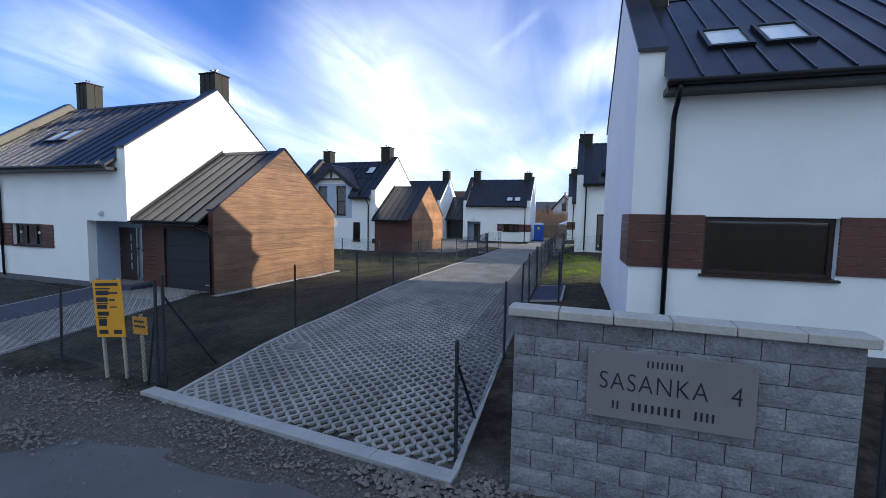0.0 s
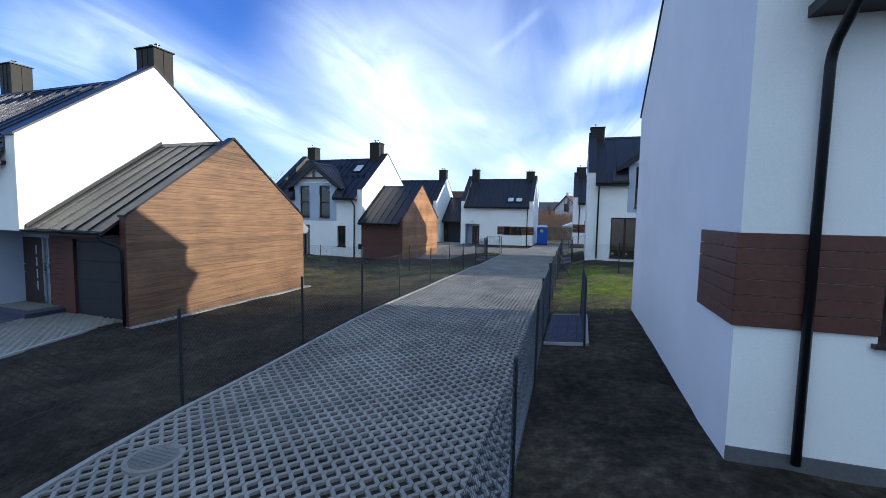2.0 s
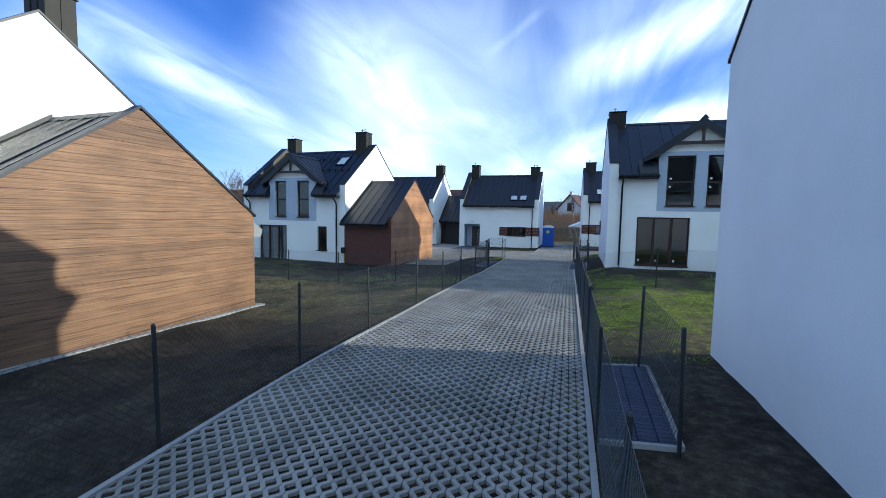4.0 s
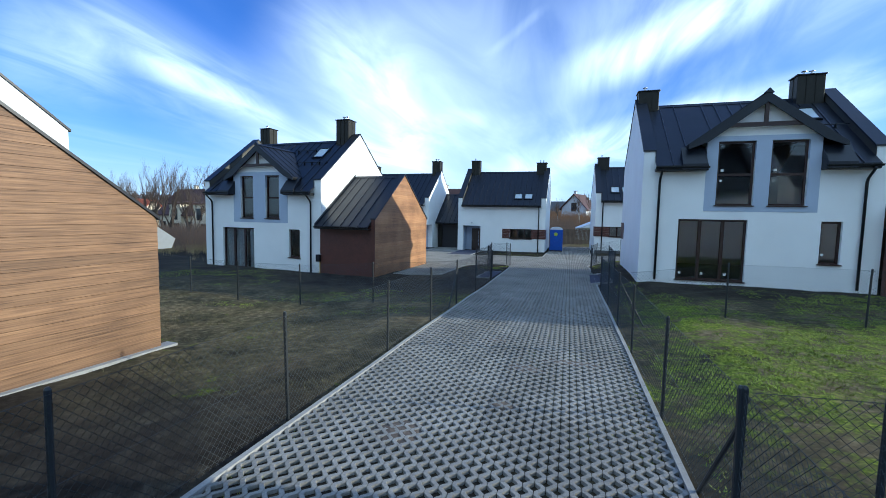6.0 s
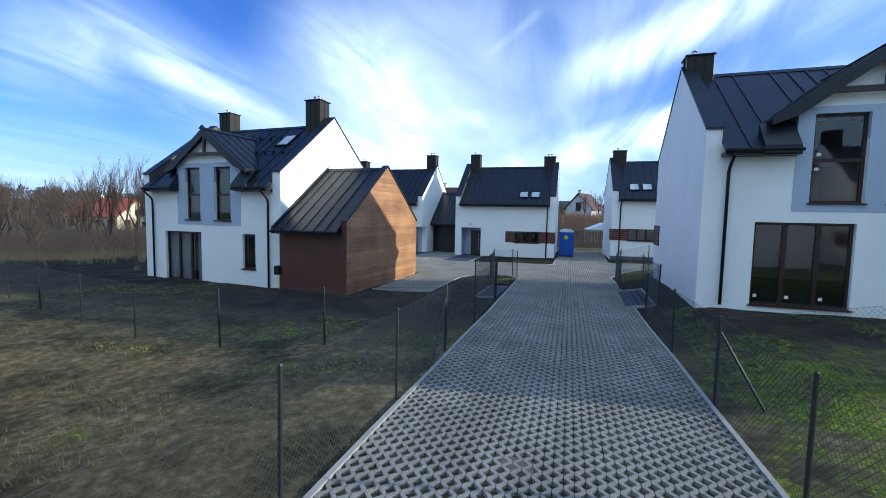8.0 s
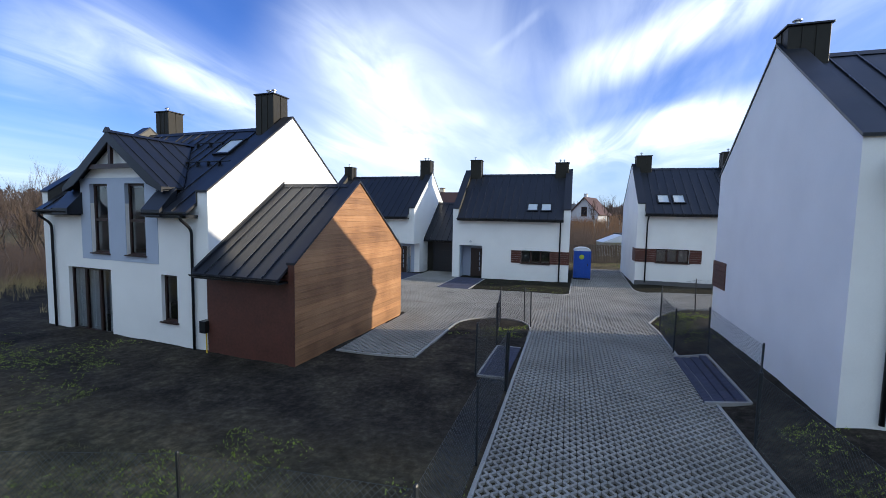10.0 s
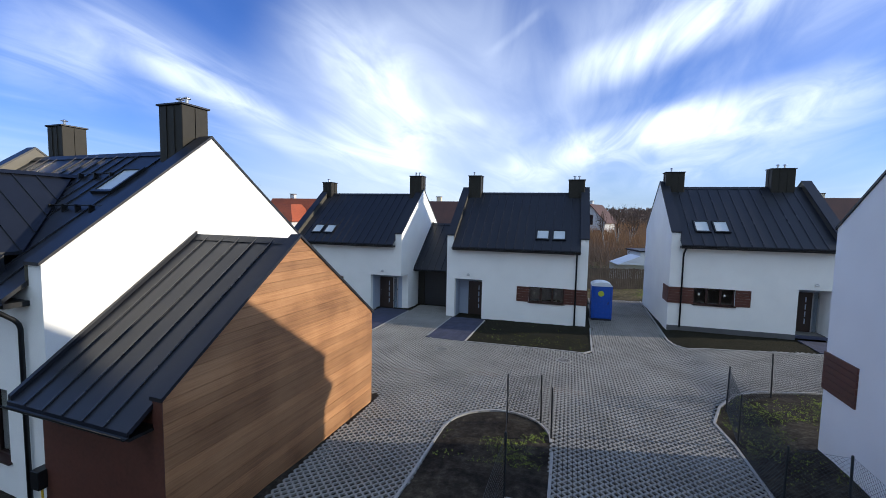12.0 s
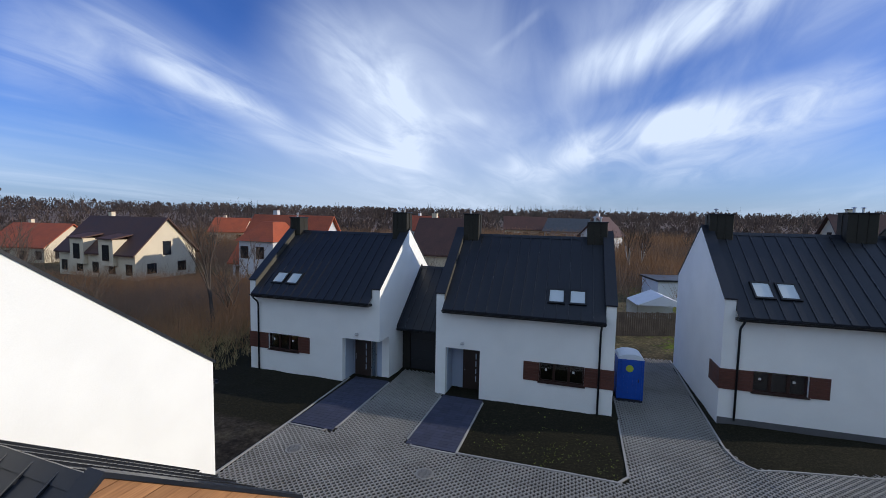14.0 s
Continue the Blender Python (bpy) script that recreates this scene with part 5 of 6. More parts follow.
def grass():
    rng = random.Random(11)
    v, f = [], []
    areas = ((-1.3, 15.5, 8, 31, 34000), (-15, 23, -6.4, 28, 5000), (-9.6, 36, -6.9, 38.8, 2600), (-2.0, 37, 2.5, 43, 4200), (-11.2, 46.1, -5.8, 50.3, 1000), (-24, 26, -16, 31.5, 5000))
    for x0, y0, x1, y1, n in areas:
        for _ in range(n):
            x, y = rng.uniform(x0, x1), rng.uniform(y0, y1)
            d = noise.noise((x * 0.33, y * 0.33, 1.0)) + 0.5 * noise.noise((x * 1.2, y * 1.2, 2.0)) + (0.25 if x > -1.4 and y < 30 else 0.0)
            if d < rng.uniform(0.05, 0.4) or paved(x, y, 0.05):
                continue
            z = ground_z(x, y) + 0.05 * (noise.noise((x * 0.9, y * 0.9, 0)) + 0.4 * noise.noise((x * 3, y * 3, 5))) - 0.03
            h = rng.uniform(0.02, 0.05)
            for _ in range(3):
                a = rng.uniform(0, 6.28)
                lean = rng.uniform(0.01, 0.06)
                w = 0.011
                n0 = len(v)
                ox, oy = rng.uniform(-0.03, 0.03), rng.uniform(-0.03, 0.03)
                v += [(x + ox - w * math.sin(a), y + oy + w * math.cos(a), z), (x + ox + w * math.sin(a), y + oy - w * math.cos(a), z), (x + ox + lean * math.cos(a), y + oy + lean * math.sin(a), z + h)]
                f.append((n0, n0 + 1, n0 + 2))
    # weeds in the holes of the lattice stones, mostly along the edges
    for _ in range(2600):
        y = rng.uniform(4.8, 34)
        u = rng.choice((-1, 1)) * HALF * (1 - abs(rng.gauss(0, 0.09))) if rng.random() < 0.75 else rng.uniform(-HALF, HALF)
        if noise.noise((u * 0.7, y * 0.5, 4.0)) < rng.uniform(-0.1, 0.35) or abs(u) > HALF - 0.03:
            continue
        x = drive_x(y) + u
        for _ in range(4):
            a, h, w = rng.uniform(0, 6.28), rng.uniform(0.02, 0.05), 0.005
            lean = rng.uniform(0.005, 0.03)
            ox, oy, z = x + rng.uniform(-0.03, 0.03), y + rng.uniform(-0.03, 0.03), drive_z(y) - 0.045
            n0 = len(v)
            v += [(ox - w * math.sin(a), oy + w * math.cos(a), z), (ox + w * math.sin(a), oy - w * math.cos(a), z), (ox + lean * math.cos(a), oy + lean * math.sin(a), z + h)]
            f.append((n0, n0 + 1, n0 + 2))
    me = bpy.data.meshes.new("grass")
    me.from_pydata(v, [], f)
    me.materials.append(BLADE)
    tagged(new("grass", me), "short thin tufts of fresh green grass", "grass", kind="stuff")


grass()


DRY_BLADE = material("dry_blades", (0.105, 0.098, 0.044), 0.85, vary=0.5, grain=2.5, coarse=0.4)


def dry_tufts():
    """Old matted grass on the field beside the drive, in drifts."""
    rng = random.Random(17)
    v, f = [], []
    for _ in range(24000):
        x, y = rng.uniform(-27, -6.3), rng.uniform(17.2, 26.5)
        d = noise.noise((x * 0.35, y * 0.5, 6.0)) + 0.6 * noise.noise((x * 1.1, y * 1.6, 3.0))
        if d < rng.uniform(-0.25, 0.35):
            continue
        z = ground_z(x, y) - 0.03
        for _ in range(3):
            a, h = rng.uniform(0, 6.28), rng.uniform(0.015, 0.06)
            lean, w = rng.uniform(0.02, 0.08), 0.005
            ox, oy = x + rng.uniform(-0.06, 0.06), y + rng.uniform(-0.06, 0.06)
            n0 = len(v)
            v += [(ox - w * math.sin(a), oy + w * math.cos(a), z), (ox + w * math.sin(a), oy - w * math.cos(a), z), (ox + lean * math.cos(a), oy + lean * math.sin(a), z + 0.02 + h)]
            f.append((n0, n0 + 1, n0 + 2))
    me = bpy.data.meshes.new("dry_turf")
    me.from_pydata(v, [], f)
    me.materials.append(DRY_BLADE)
    tagged(new("dry_turf", me), "matted straw-brown old grass in drifts", "grass", kind="stuff")


dry_tufts()

# ---- earth spilled on the drive ----
EARTH = material("spilled_earth", (0.115, 0.09, 0.072), 0.95, vary=0.25, grain=30, coarse=4, bump=0.6, bump_scale=60)


def spilled_earth():
    rng = random.Random(8)
    v, f = [], []
    for cx, cy, rx, ry in ((-4.75, 16.45, 0.34, 0.3), (-3.7, 17.7, 0.22, 0.16), (-3.6, 19.4, 0.4, 0.22), (-2.75, 20.0, 0.65, 0.16), (-4.4, 21.0, 0.3, 0.2), (-3.3, 24.5, 0.5, 0.2), (-9.5, 42.0, 0.8, 0.3), (-6.5, 41.2, 0.9, 0.25), (-12.5, 41.4, 0.7, 0.3)):
        n, c = 22, len(v)
        v.append((cx, cy, ground_z(cx, cy) - 0.003))
        for ring, dz in ((0.5, -0.004), (0.8, -0.014), (1.15, -0.055)):
            for i in range(n):
                a = 2 * math.pi * i / n
                k = ring * (1 + 0.35 * noise.noise((math.cos(a) * 1.5 + cx, math.sin(a) * 1.5, cy)) + rng.uniform(-0.08, 0.08))
                x, y = cx + rx * k * math.cos(a), cy + ry * k * math.sin(a)
                v.append((x, y, ground_z(x, y) + dz + rng.uniform(-0.004, 0.005)))
        for i in range(n):
            j = (i + 1) % n
            f.append((c, c + 1 + i, c + 1 + j))
            for r in (0, 1):
                p, q = c + 1 + r * n, c + 1 + (r + 1) * n
                f.append((p + i, q + i, q + j, p + j))
    me = bpy.data.meshes.new("spilled_earth")
    me.from_pydata(v, [], f)
    me.materials.append(EARTH)
    tagged(new("spilled_earth", me), "brown earth trodden into the lattice stones", "earth", kind="stuff")


spilled_earth()

# ---- what lies round the estate ----
TILE_RED = material("red_roof_tiles", (0.33, 0.075, 0.03), 0.75, vary=0.2, grain=6, coarse=0.6, bump=0.5, bump_scale=9)
TILE_BROWN = material("brown_roof_tiles", (0.075, 0.035, 0.028), 0.7, vary=0.2, grain=6, coarse=0.6, bump=0.5, bump_scale=9)
CREAM = material("cream_render", (0.66, 0.58, 0.44), 0.9, vary=0.06, grain=20, coarse=0.4)
PALE = material("pale_render", (0.58, 0.60, 0.64), 0.9, vary=0.06, grain=20, coarse=0.4)
BARK = material("grey_bark", (0.055, 0.043, 0.035), 0.9, vary=0.3, grain=20, coarse=2, bump=0.6)
BRANCH = material("dark_twigs", (0.085, 0.062, 0.048), 0.9, vary=0.3, grain=5, coarse=0.4)
TWIG = material("brown_twigs", (0.25, 0.165, 0.115), 0.9, vary=0.3, grain=5, coarse=0.4)
BIRCH = material("birch_bark", (0.42, 0.40, 0.37), 0.85, vary=0.3, grain=8, coarse=2)
RUST = material("dry_scrub", (0.40, 0.215, 0.10), 0.9, vary=0.4, grain=2, coarse=0.15)
STRAW = material("dry_grass", (0.42, 0.32, 0.15), 0.9, vary=0.3, grain=3, coarse=0.3)
FOREST = material("far_forest", (0.135, 0.096, 0.08), 0.95, vary=0.35, grain=0.25, coarse=0.04)
# conifer green lightened and greyed: the haze of distance is in the colour
HAZED_PINE = material("hazed_conifer_green", (0.05, 0.053, 0.045), 0.95, vary=0.3, grain=0.5, coarse=0.1)
DARKPANE = material("far_window_glass", (0.015, 0.018, 0.022), 0.1, vary=0.05, spec=0.8)


def far_house(at, turn, w, d, eave, ridge, wall, roof, label, dormers=0, chimneys=1, overhang=0.5):
    """A neighbour's house, its ridge along x; gables look along x."""
    h = thing("neighbour_house", label, "house", at, turn, group="neighbouring houses")
    ring = [(-w / 2, -d / 2, -1), (-w / 2, d / 2, -1), (-w / 2, d / 2, eave), (-w / 2, 0, ridge), (-w / 2, -d / 2, eave)]
    part("wall", Shape().prism(ring, (w, 0, 0)), wall, h)
    k = (ridge - eave) / (d / 2)
    for s in (-1, 1):
        y = s * (d / 2 + overhang)
        z = eave - overhang * k
        part("roof", Shape().prism([(-w / 2 - overhang, y, z + 0.05), (-w / 2 - overhang, 0, ridge + 0.05), (-w / 2 - overhang, 0, ridge + 0.25), (-w / 2 - overhang, y, z + 0.25)], (w + 2 * overhang, 0, 0)), roof, h)
    for i in range(chimneys):
        x = -w / 4 + i * w / 2.5
        c = part("chimney", Shape().box(x - 0.35, 0.1, ridge - 1, x + 0.35, 0.7, ridge + 0.9), wall, h)
        part("cap", Shape().box(x - 0.42, 0.03, ridge + 0.9, x + 0.42, 0.77, ridge + 1.0), TILE_BROWN, c)

    def far_window(x0, x1, z0, z1, face, pos):
        if face == "y":
            a = Shape().box(x0, pos - 0.05, z0, x1, pos + 0.05, z1)
            b = Shape().box(x0 - 0.08, pos - 0.03, z0 - 0.08, x1 + 0.08, pos + 0.03, z1 + 0.08)
        else:
            a = Shape().box(pos - 0.05, x0, z0, pos + 0.05, x1, z1)
            b = Shape().box(pos - 0.03, x0 - 0.08, z0 - 0.08, pos + 0.03, x1 + 0.08, z1 + 0.08)
        f = part("window", b, FRAME, h)
        part("pane", a, DARKPANE, f)
    for x in np.linspace(-w / 2 + 1.2, w / 2 - 1.2, max(2, int(w / 3.2))):
        far_window(x - 0.6, x + 0.6, 0.7, 2.1, "y", -d / 2)
    for s in (-1, 1):
        for y in (-d / 4, d / 4):
            far_window(y - 0.6, y + 0.6, 0.8, 2.1, "x", s * w / 2)
        far_window(-0.55, 0.55, 3.3, 5.2 if ridge > 7 else 4.4, "x", s * w / 2)
    for i in range(dormers):
        x = -w / 2 + w * (i + 0.8) / (dormers + 0.6)
        dm = new("dormer")
        dm.parent = h
        part("front", Shape().box(x - 1.5, -d / 2 - 0.55, eave - 1.9, x + 1.5, -d / 2 + 2.6, eave + 1.75), wall, dm)
        part("roof", Shape().prism([(x - 1.7, -d / 2 - 0.8, eave + 1.75), (x + 1.7, -d / 2 - 0.8, eave + 1.75), (x + 1.7, -d / 2 + 3.2, eave + 2.5), (x - 1.7, -d / 2 + 3.2, eave + 2.5)], (0, 0, 0.18)), roof, dm)
        part("pane", Shape().box(x - 0.7, -d / 2 - 0.6, eave - 1.2, x + 0.7, -d / 2 - 0.5, eave + 1.0), DARKPANE, dm)
    return h


far_house((-73.4, 78.8, -1.16), -2.4, 16.5, 9.3, 3.74, 8.45, CREAM, TILE_BROWN, "cream house with a dark brown tiled roof and dormers", dormers=2)
bay_house = far_house((-46.6, 83.0, -1.0), 0, 12.5, 9.6, 3.0, 9.0, PALE, TILE_RED, "pale house with an orange-red tiled roof and a bay")
bay = part("bay", Shape().box(-3.8, -6.2, -0.5, 1.6, -1.0, 5.9), PALE, bay_house)
part("bay_roof", Shape().face((-4.2, -6.6, 5.8), (2.0, -6.6, 5.8), (-0.2, -4.0, 8.3), (-2.0, -4.0, 8.3)).face((2.0, -6.6, 5.8), (2.0, -0.5, 5.8), (-0.2, -1.5, 8.3), (-0.2, -4.0, 8.3)).face((-4.2, -0.5, 5.8), (-4.2, -6.6, 5.8), (-2.0, -4.0, 8.3), (-2.0, -1.5, 8.3)).face((-2.0, -4.0, 8.3), (-0.2, -4.0, 8.3), (-0.2, -1.5, 8.3), (-2.0, -1.5, 8.3)), TILE_RED, bay_house)
for x in (-2.9, -0.4):
    f = part("window", Shape().box(x - 0.62, -6.26, 3.5, x + 0.62, -6.18, 5.1), FRAME, bay)
    part("pane", Shape().box(x - 0.5, -6.29, 3.6, x + 0.5, -6.26, 5.0), DARKPANE, f)
far_house((-101, 128, 0), 20, 9, 8, 3.2, 6.6, CREAM, TILE_RED, "small cream house with a red tiled roof")
far_house((-105, 85.5, -1.3), 8, 13, 10, 3.0, 6.8, CREAM, TILE_RED, "low cream house with a red tiled roof")
far_house((-46, 135, 1), -20, 8, 8, 4, 7.2, PALE, TILE_RED, "pale house with a bright red roof")
far_house((-26, 90, 0.2), 0, 7, 8, 3.4, 7.8, CREAM, TILE_BROWN, "house with a dark brown roof behind the garages")
far_house((-24, 164, 2), 10, 12, 9, 3, 6.5, CREAM, TILE_BROWN, "low house with a brown roof", chimneys=0)
far_house((-11, 157, 2), -15, 11, 8, 3, 6.2, PALE, PLINTH, "white house with a grey roof", chimneys=0)
far_house((-3.5, 122, 1.5), 70, 7, 6, 4, 7.2, PALE, TILE_BROWN, "white gabled house among bare trees")
far_house((31, 107, 2), 0, 9, 8, 3.6, 7.6, CREAM, TILE_BROWN, "house with a dark brown roof")


def bare_tree(seed, height, spread_out=0.55, stems=1, bark=None, levels=5):
    """A leafless tree: a tapered trunk with limbs, and a crown of finer and finer twigs."""
    rng = random.Random(seed)
    trunk, crown = Shape(), Shape()

    def grow(p, d, length, r, level):
        pts, q, w = [p], p, d
        n = 3 if level < 3 else 2
        for i in range(n):
            w = (w + Vector((rng.gauss(0, 0.08), rng.gauss(0, 0.08), rng.gauss(0.07, 0.05)))).normalized()
            q = q + w * length / n
            pts.append(q)
        end = r * (0.62 if level < levels else 0.2)
        rs = [r + (end - r) * i / n for i in range(n + 1)]
        (trunk if level < 2 else crown).tube(pts, rs, 6 if level < 2 else 3)
        if level >= levels:
            return
        for i in range(3 if level < 3 else 4):
            k = rng.uniform(0.35, 1.0) if i else 1.0
            base = pts[0].lerp(pts[-1], k) if i else pts[-1]
            side = Vector((rng.gauss(0, 1), rng.gauss(0, 1), 0)).normalized()
            nd = (w * (1 - spread_out * rng.uniform(0.5, 1.0)) + side * spread_out * rng.uniform(0.5, 1.1) + Vector((0, 0, 0.3))).normalized()
            grow(base, nd, length * rng.uniform(0.58, 0.82), r * rng.uniform(0.42, 0.62), level + 1)
    for s in range(stems):
        off = Vector((rng.uniform(-0.4, 0.4), rng.uniform(-0.4, 0.4), -0.1)) * (stems > 1)
        tilt = Vector((rng.gauss(0, 0.1), rng.gauss(0, 0.1), 1)).normalized()
        grow(off, tilt, height * rng.uniform(0.27, 0.33), height * 0.014, 0)
    return trunk.mesh("trunk", bark or BARK), crown.mesh("crown", BRANCH)


TREES = [bare_tree(1, 11, 0.45, 1), bare_tree(2, 12, 0.32, 3), bare_tree(3, 9, 0.6, 2), bare_tree(4, 12, 0.28, 1, BIRCH), bare_tree(4, 13, 0.24, 1)]


def plant_tree(kind, x, y, scale=1.0, turn=0.0):
    t = thing("tree", "leafless winter tree with a fine brown crown" if kind != 3 else "leafless birch with a pale trunk", "tree", (x, y, ground_z(x, y) - 0.15), turn, group="bare trees")
    t.scale = (scale,) * 3
    for name, me in zip(("trunk", "crown"), TREES[kind]):
        o = new(name, me)
        o.parent = t


for k, x, y, s, a in ((4, -32.3, 55.2, 0.9, 0), (2, -35.5, 44.5, 1.1, 40), (0, -39, 47, 1.0, 80), (1, -46, 47, 0.85, 10), (0, -53, 45, 0.9, 120), (2, -58, 50, 0.9, 60), (1, -41, 41, 0.72, 25), (1, -47, 43, 0.62, 75), (2, -50, 41, 0.8, 33), (1, -54, 40, 0.66, 140), (1, -60, 44, 0.7, 200), (2, -44, 38, 0.7, 12), (1, -66, 46, 0.75, 77), (1, -37, 42, 0.6, 160),
                      (2, -34, 58, 0.8, 200), (0, -38, 66, 0.8, 90), (2, -43, 52, 0.7, 150), (0, -64, 52, 1.0, 10), (1, -70, 58, 0.9, 30), (2, -49, 58, 0.6, 15),
                      (3, -2.5, 92, 0.85, 0), (3, -0.5, 96, 0.95, 70), (3, 1.0, 100, 0.8, 130), (3, -6.5, 98, 0.75, 20), (3, 3.5, 110, 0.9, 50), (0, -9, 112, 0.7, 30), (2, -14, 104, 0.7, 90),
                      (0, 12, 118, 0.9, 10), (2, 22, 112, 0.9, 60), (0, 40, 120, 0.9, 20), (2, -20, 110, 0.7, 10), (3, -30, 104, 0.7, 45), (0, -75, 95, 0.9, 60), (2, -88, 88, 0.8, 80), (0, -110, 96, 1.0, 0), (3, -57, 100, 0.8, 5), (1, -98, 70, 0.9, 0), (2, -110, 78, 0.9, 44)):
    plant_tree(k, x, y, s, a)


def scrub():
    """Thickets of twigs and dry stalks on the waste land."""
    rng = random.Random(21)
    for name, mat, label, spots in (
            ("scrub", TWIG, "tangled brown leafless thicket", [(-36, 60, 9, 8, 420, 2.2), (-46, 62, 10, 8, 420, 2.6), (-38, 42, 8, 6, 620, 2.2), (-48, 43, 12, 6, 820, 2.4), (-62, 50, 10, 10, 320, 2.2), (-30, 70, 8, 10, 260, 2.0), (-5, 90, 10, 10, 420, 3.0), (-4, 120, 30, 16, 900, 4.0), (20, 110, 16, 16, 600, 4.0), (-60, 95, 50, 14, 1300, 4.0), (-110, 90, 40, 20, 900, 4.0), (-20, 130, 40, 20, 900, 4.5)]),
            ("dry_scrub", RUST, "rust-brown winter bushes", [(-33, 52, 5, 6, 260, 1.8), (-33, 60, 4, 8, 420, 2.0), (-40, 68, 8, 8, 420, 2.2), (-62, 67, 16, 6, 700, 2.0), (-50, 73, 8, 6, 360, 2.0), (-42, 45, 12, 6, 460, 1.9), (-56, 45, 14, 7, 460, 2.0), (2, 95, 10, 8, 420, 3.5), (-8, 108, 12, 8, 420, 4.0), (-70, 110, 60, 20, 1100, 4.5), (20, 130, 50, 20, 1100, 5.0), (-30, 150, 60, 20, 1100, 5.0), (-130, 130, 60, 30, 900, 5.0), (70, 130, 40, 30, 700, 5.0)]),
            ("dry_grass", STRAW, "pale dry standing grass", [(-33, 50, 7, 9, 900, 0.9), (-42, 38.5, 14, 4, 700, 0.8), (-30, 62, 6, 10, 700, 0.9), (-27, 44, 3, 6, 300, 0.5)])):
        v, f = [], []
        for cx, cy, sx, sy, n, h in spots:
            for _ in range(n):
                x, y = rng.gauss(cx, sx * 0.55), rng.gauss(cy, sy * 0.55)
                if -25.5 < x < 8 and 30 < y < 60:
                    continue
                z = ground_z(x, y) - 0.05
                far = max(1.0, (y - 30) / 35)
                for _ in range(14):
                    a, l = rng.uniform(0, 6.28), h * rng.uniform(0.35, 1.0)
                    lean = l * rng.uniform(0.05, 0.55 if name == "dry_grass" else 1.1)
                    w = 0.011 * far
                    bx, by, bz = x + rng.gauss(0, h * 0.16), y + rng.gauss(0, h * 0.16), z + rng.uniform(0, h * 0.35)
                    n0 = len(v)
                    v += [(bx - w, by, bz), (bx + w, by, bz), (bx + lean * math.cos(a), by + lean * math.sin(a), bz + l)]
                    f.append((n0, n0 + 1, n0 + 2))
        me = bpy.data.meshes.new(name)
        me.from_pydata(v, [], f)
        me.materials.append(mat)
        tagged(new(name, me), label, "scrub", kind="stuff")


scrub()


def forest():
    """The wooded ridge that closes the view all round, with a bank of brush at its foot."""
    rng = random.Random(31)
    for name, mat, label, count in (("far_forest", FOREST, "distant leafless woodland on the horizon", 4200), ("far_pines", HAZED_PINE, "dark conifers on the wooded horizon", 1500)):
        v, f = [], []
        pines = name == "far_pines"
        for i in range(count):
            a = rng.uniform(-1.35, 1.35)
            r = rng.uniform(250, 420) if pines else rng.uniform(165, 420)
            x, y = -5 + r * math.sin(a), 30 + r * math.cos(a)
            rise = 1.0 + 1.8 * noise.noise((a * 2.2, 0, 4)) + (r - 235) * 0.02
            if pines and noise.noise((a * 3.1, 2, 8)) + 0.5 * noise.noise((a * 17, 5, 1)) + (0.25 if -0.36 < a < 0.12 else -0.15) < rng.uniform(-0.15, 0.25):
                continue
            h = rng.uniform(7.8, 11.5) * (1.25 if pines else 1.0) * (1 + 0.18 * noise.noise((a * 7, 1, 1)))
            if r < 235:
                h, rise = rng.uniform(3.5, 7.0), -0.5
            for _ in range(90):
                if pines:
                    k = rng.random()
                    w = h * 0.17 * (1 - k) + 0.1
                    z = rise + h * (0.1 + 0.95 * k)
                    s = rng.uniform(0.16, 0.36) * (1.25 - k)
                    up = s * rng.uniform(1.0, 2.0)
                else:
                    k = rng.random() ** 0.7
                    w = h * 0.3 * math.sin(math.pi * min(0.98, 0.25 + 0.72 * k))
                    z = rise + h * k
                    s = rng.uniform(0.12, 0.26)
                    up = s * rng.uniform(2.0, 4.5)
                px, py = x + rng.uniform(-w, w), y + rng.uniform(-w, w)
                n0 = len(v)
                v += [(px - s, py + rng.uniform(-s, s), z - 0.3 * up), (px + s, py + rng.uniform(-s, s), z - 0.3 * up), (px + rng.uniform(-0.6, 0.6) * s, py, z + up)]
                f.append((n0, n0 + 1, n0 + 2))
        me = bpy.data.meshes.new(name)
        me.from_pydata(v, [], f)
        me.materials.append(mat)
        tagged(new(name, me), label, "forest", kind="stuff")


forest()


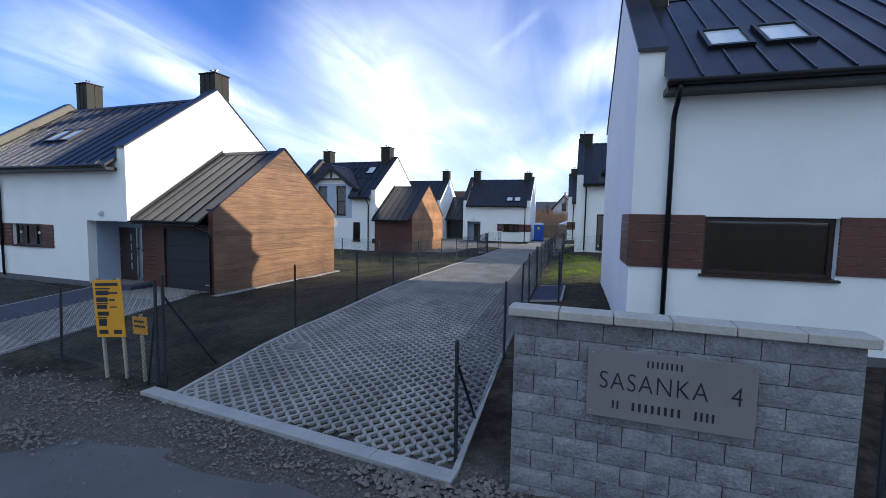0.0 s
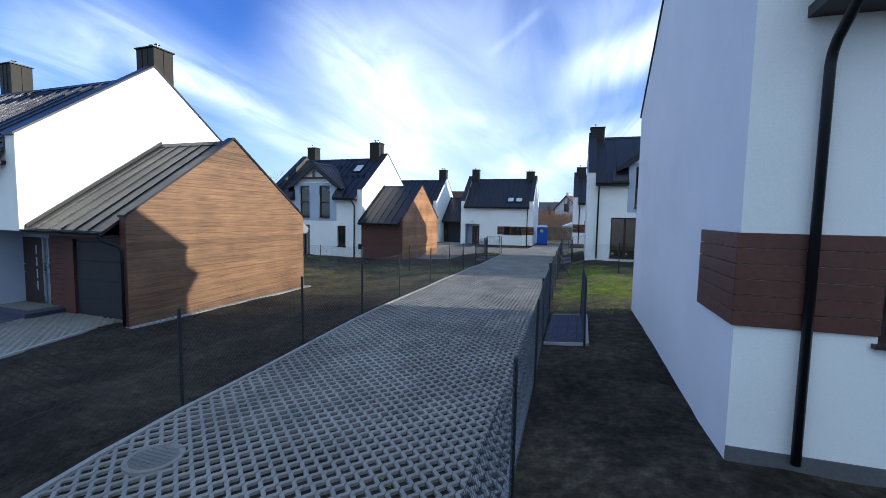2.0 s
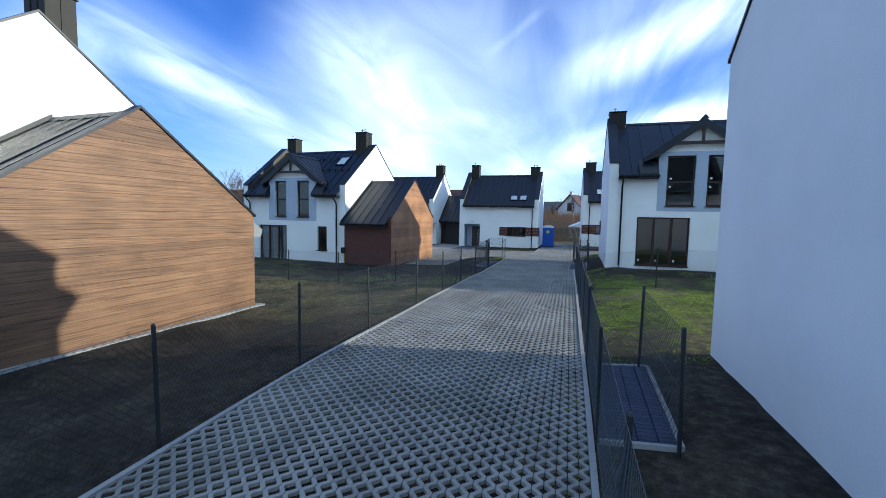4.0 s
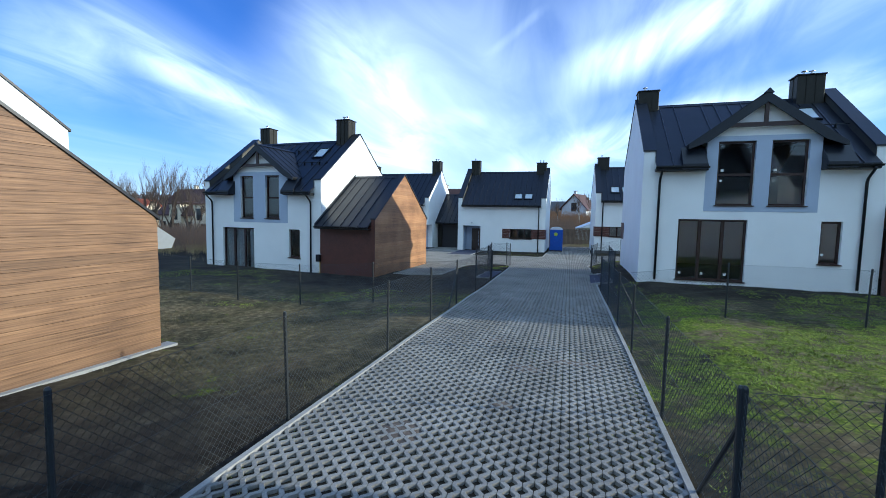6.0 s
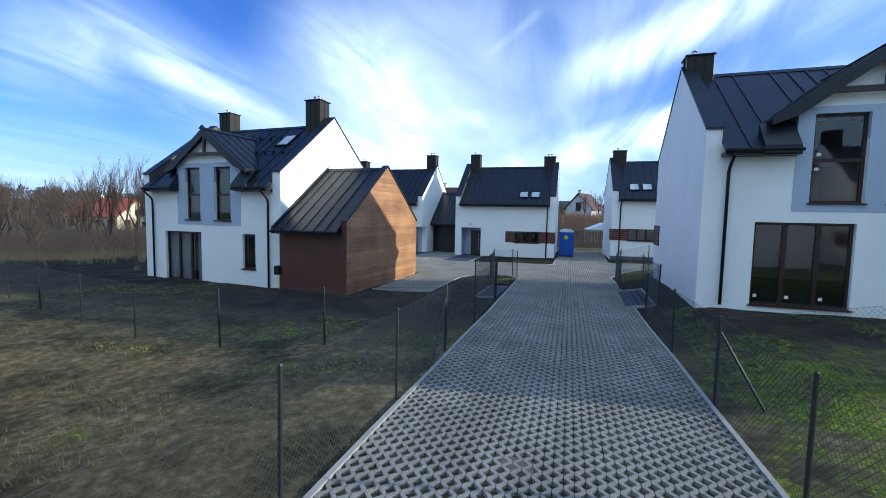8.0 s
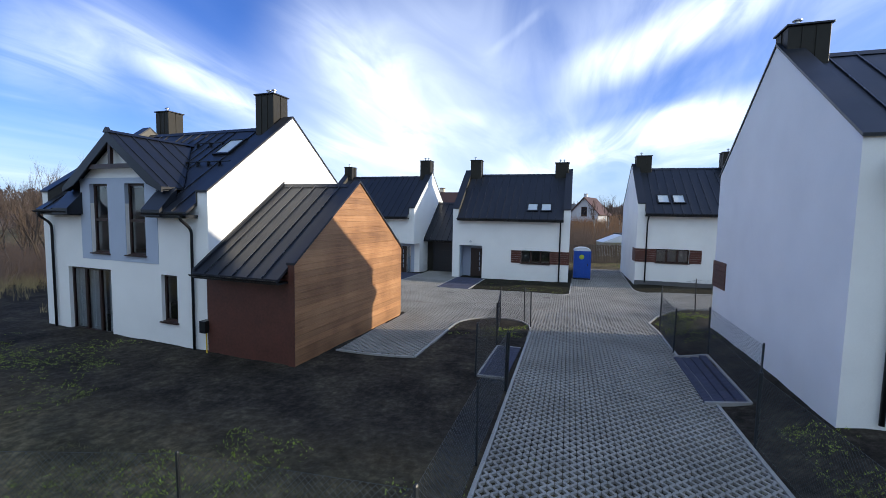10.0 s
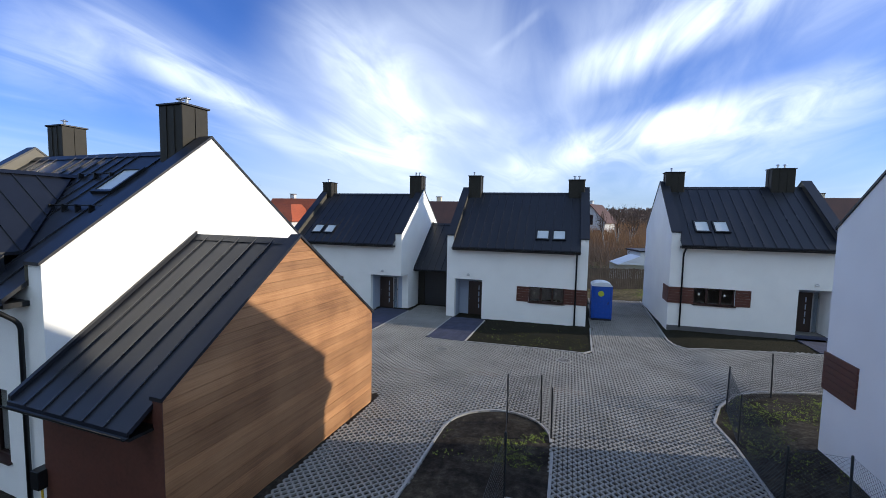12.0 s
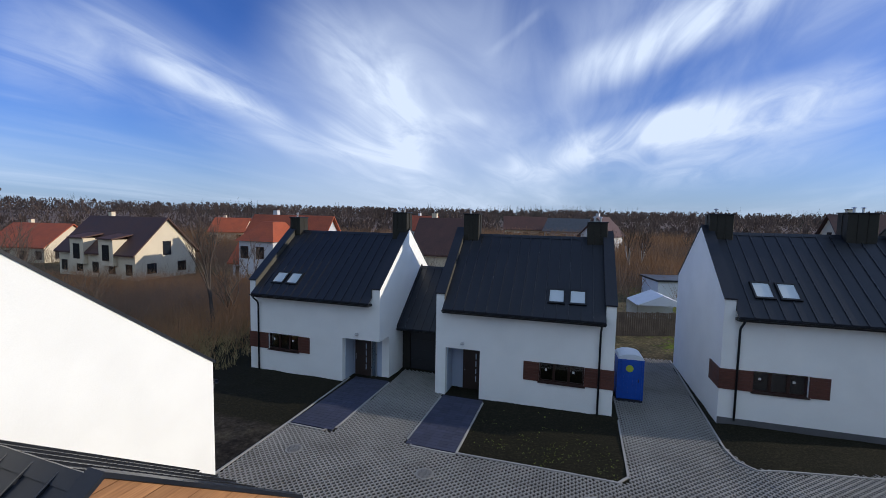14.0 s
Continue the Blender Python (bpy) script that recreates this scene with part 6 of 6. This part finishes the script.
def wooded_hill():
    """The rising ground under the far woods."""
    v, f = [], []
    n = 90
    for j, (r, z) in enumerate(((165, -1.3), (230, 3.0), (300, 6.6), (380, 8.6), (520, 9.0))):
        for i in range(n + 1):
            a = -1.4 + 2.8 * i / n
            v.append((-5 + r * math.sin(a), 30 + r * math.cos(a), z + (0.8 * noise.noise((a * 9, r * 0.02, 3)) if j else 0)))
    for j in range(4):
        for i in range(n):
            k = j * (n + 1) + i
            f.append((k, k + 1, k + n + 2, k + n + 1))
    me = bpy.data.meshes.new("wooded_hill")
    me.from_pydata(v, [], f)
    me.materials.append(FOREST)
    tagged(new("wooded_hill", me), "far brown wooded rise behind the houses", "hill", kind="structure")


wooded_hill()

# ---- behind the court: board fence, garden tent, lawn ----
OLD_WOOD = material("weathered_fence", (0.14, 0.105, 0.08), 0.85, vary=0.25, grain=14, coarse=2)
TENT = material("white_tent_cloth", (0.72, 0.74, 0.78), 0.7, vary=0.05)


def board_fence():
    f = thing("board_fence", "weathered brown upright board fence", "fence")
    me = Shape().box(0, 0, -0.1, 0.135, 0.022, 1.75).mesh("board", OLD_WOOD, bevel=0.004)
    for i in range(64):
        o = new("board", me)
        o.parent, o.location = f, (-9.0 + 0.15 * i, 63.6 + 0.1 * i * 0.15 * 3, 0.05 + random.uniform(-0.03, 0.03))
    for i in range(5):
        x = -9 + i * 2.4
        part("post", Shape().box(x - 0.05, 63.62 + 0.3 * (x + 9), -0.1, x + 0.05, 63.75 + 0.3 * (x + 9), 1.85), OLD_WOOD, f)


board_fence()
tent = thing("garden_tent", "white peaked garden tent behind the fence", "tent", (-1.4, 69.2, 0.2), 10)
part("roof", Shape().prism([(-1.9, -1.5, 1.75), (1.9, -1.5, 1.75), (0, -1.5, 2.55)], (0, 3, 0)), TENT, tent)
for px in (-1.85, 1.85):
    for py in (-1.45, 1.45):
        part("leg", Shape().tube([(px, py, 0), (px, py, 1.8)], 0.03), STEEL, tent)
part("side_cloth", Shape().box(-1.88, 1.45, 0.1, 1.88, 1.48, 1.78), TENT, tent)
shed = thing("low_shed", "low white shed with a dark flat roof", "shed", (2.2, 82, 0.2), 15)
part("wall", Shape().box(-2.5, -2, 0, 2.5, 2, 2.1), TENT, shed)
part("roof", Shape().box(-2.7, -2.2, 2.1, 2.7, 2.2, 2.28), ROOF, shed)
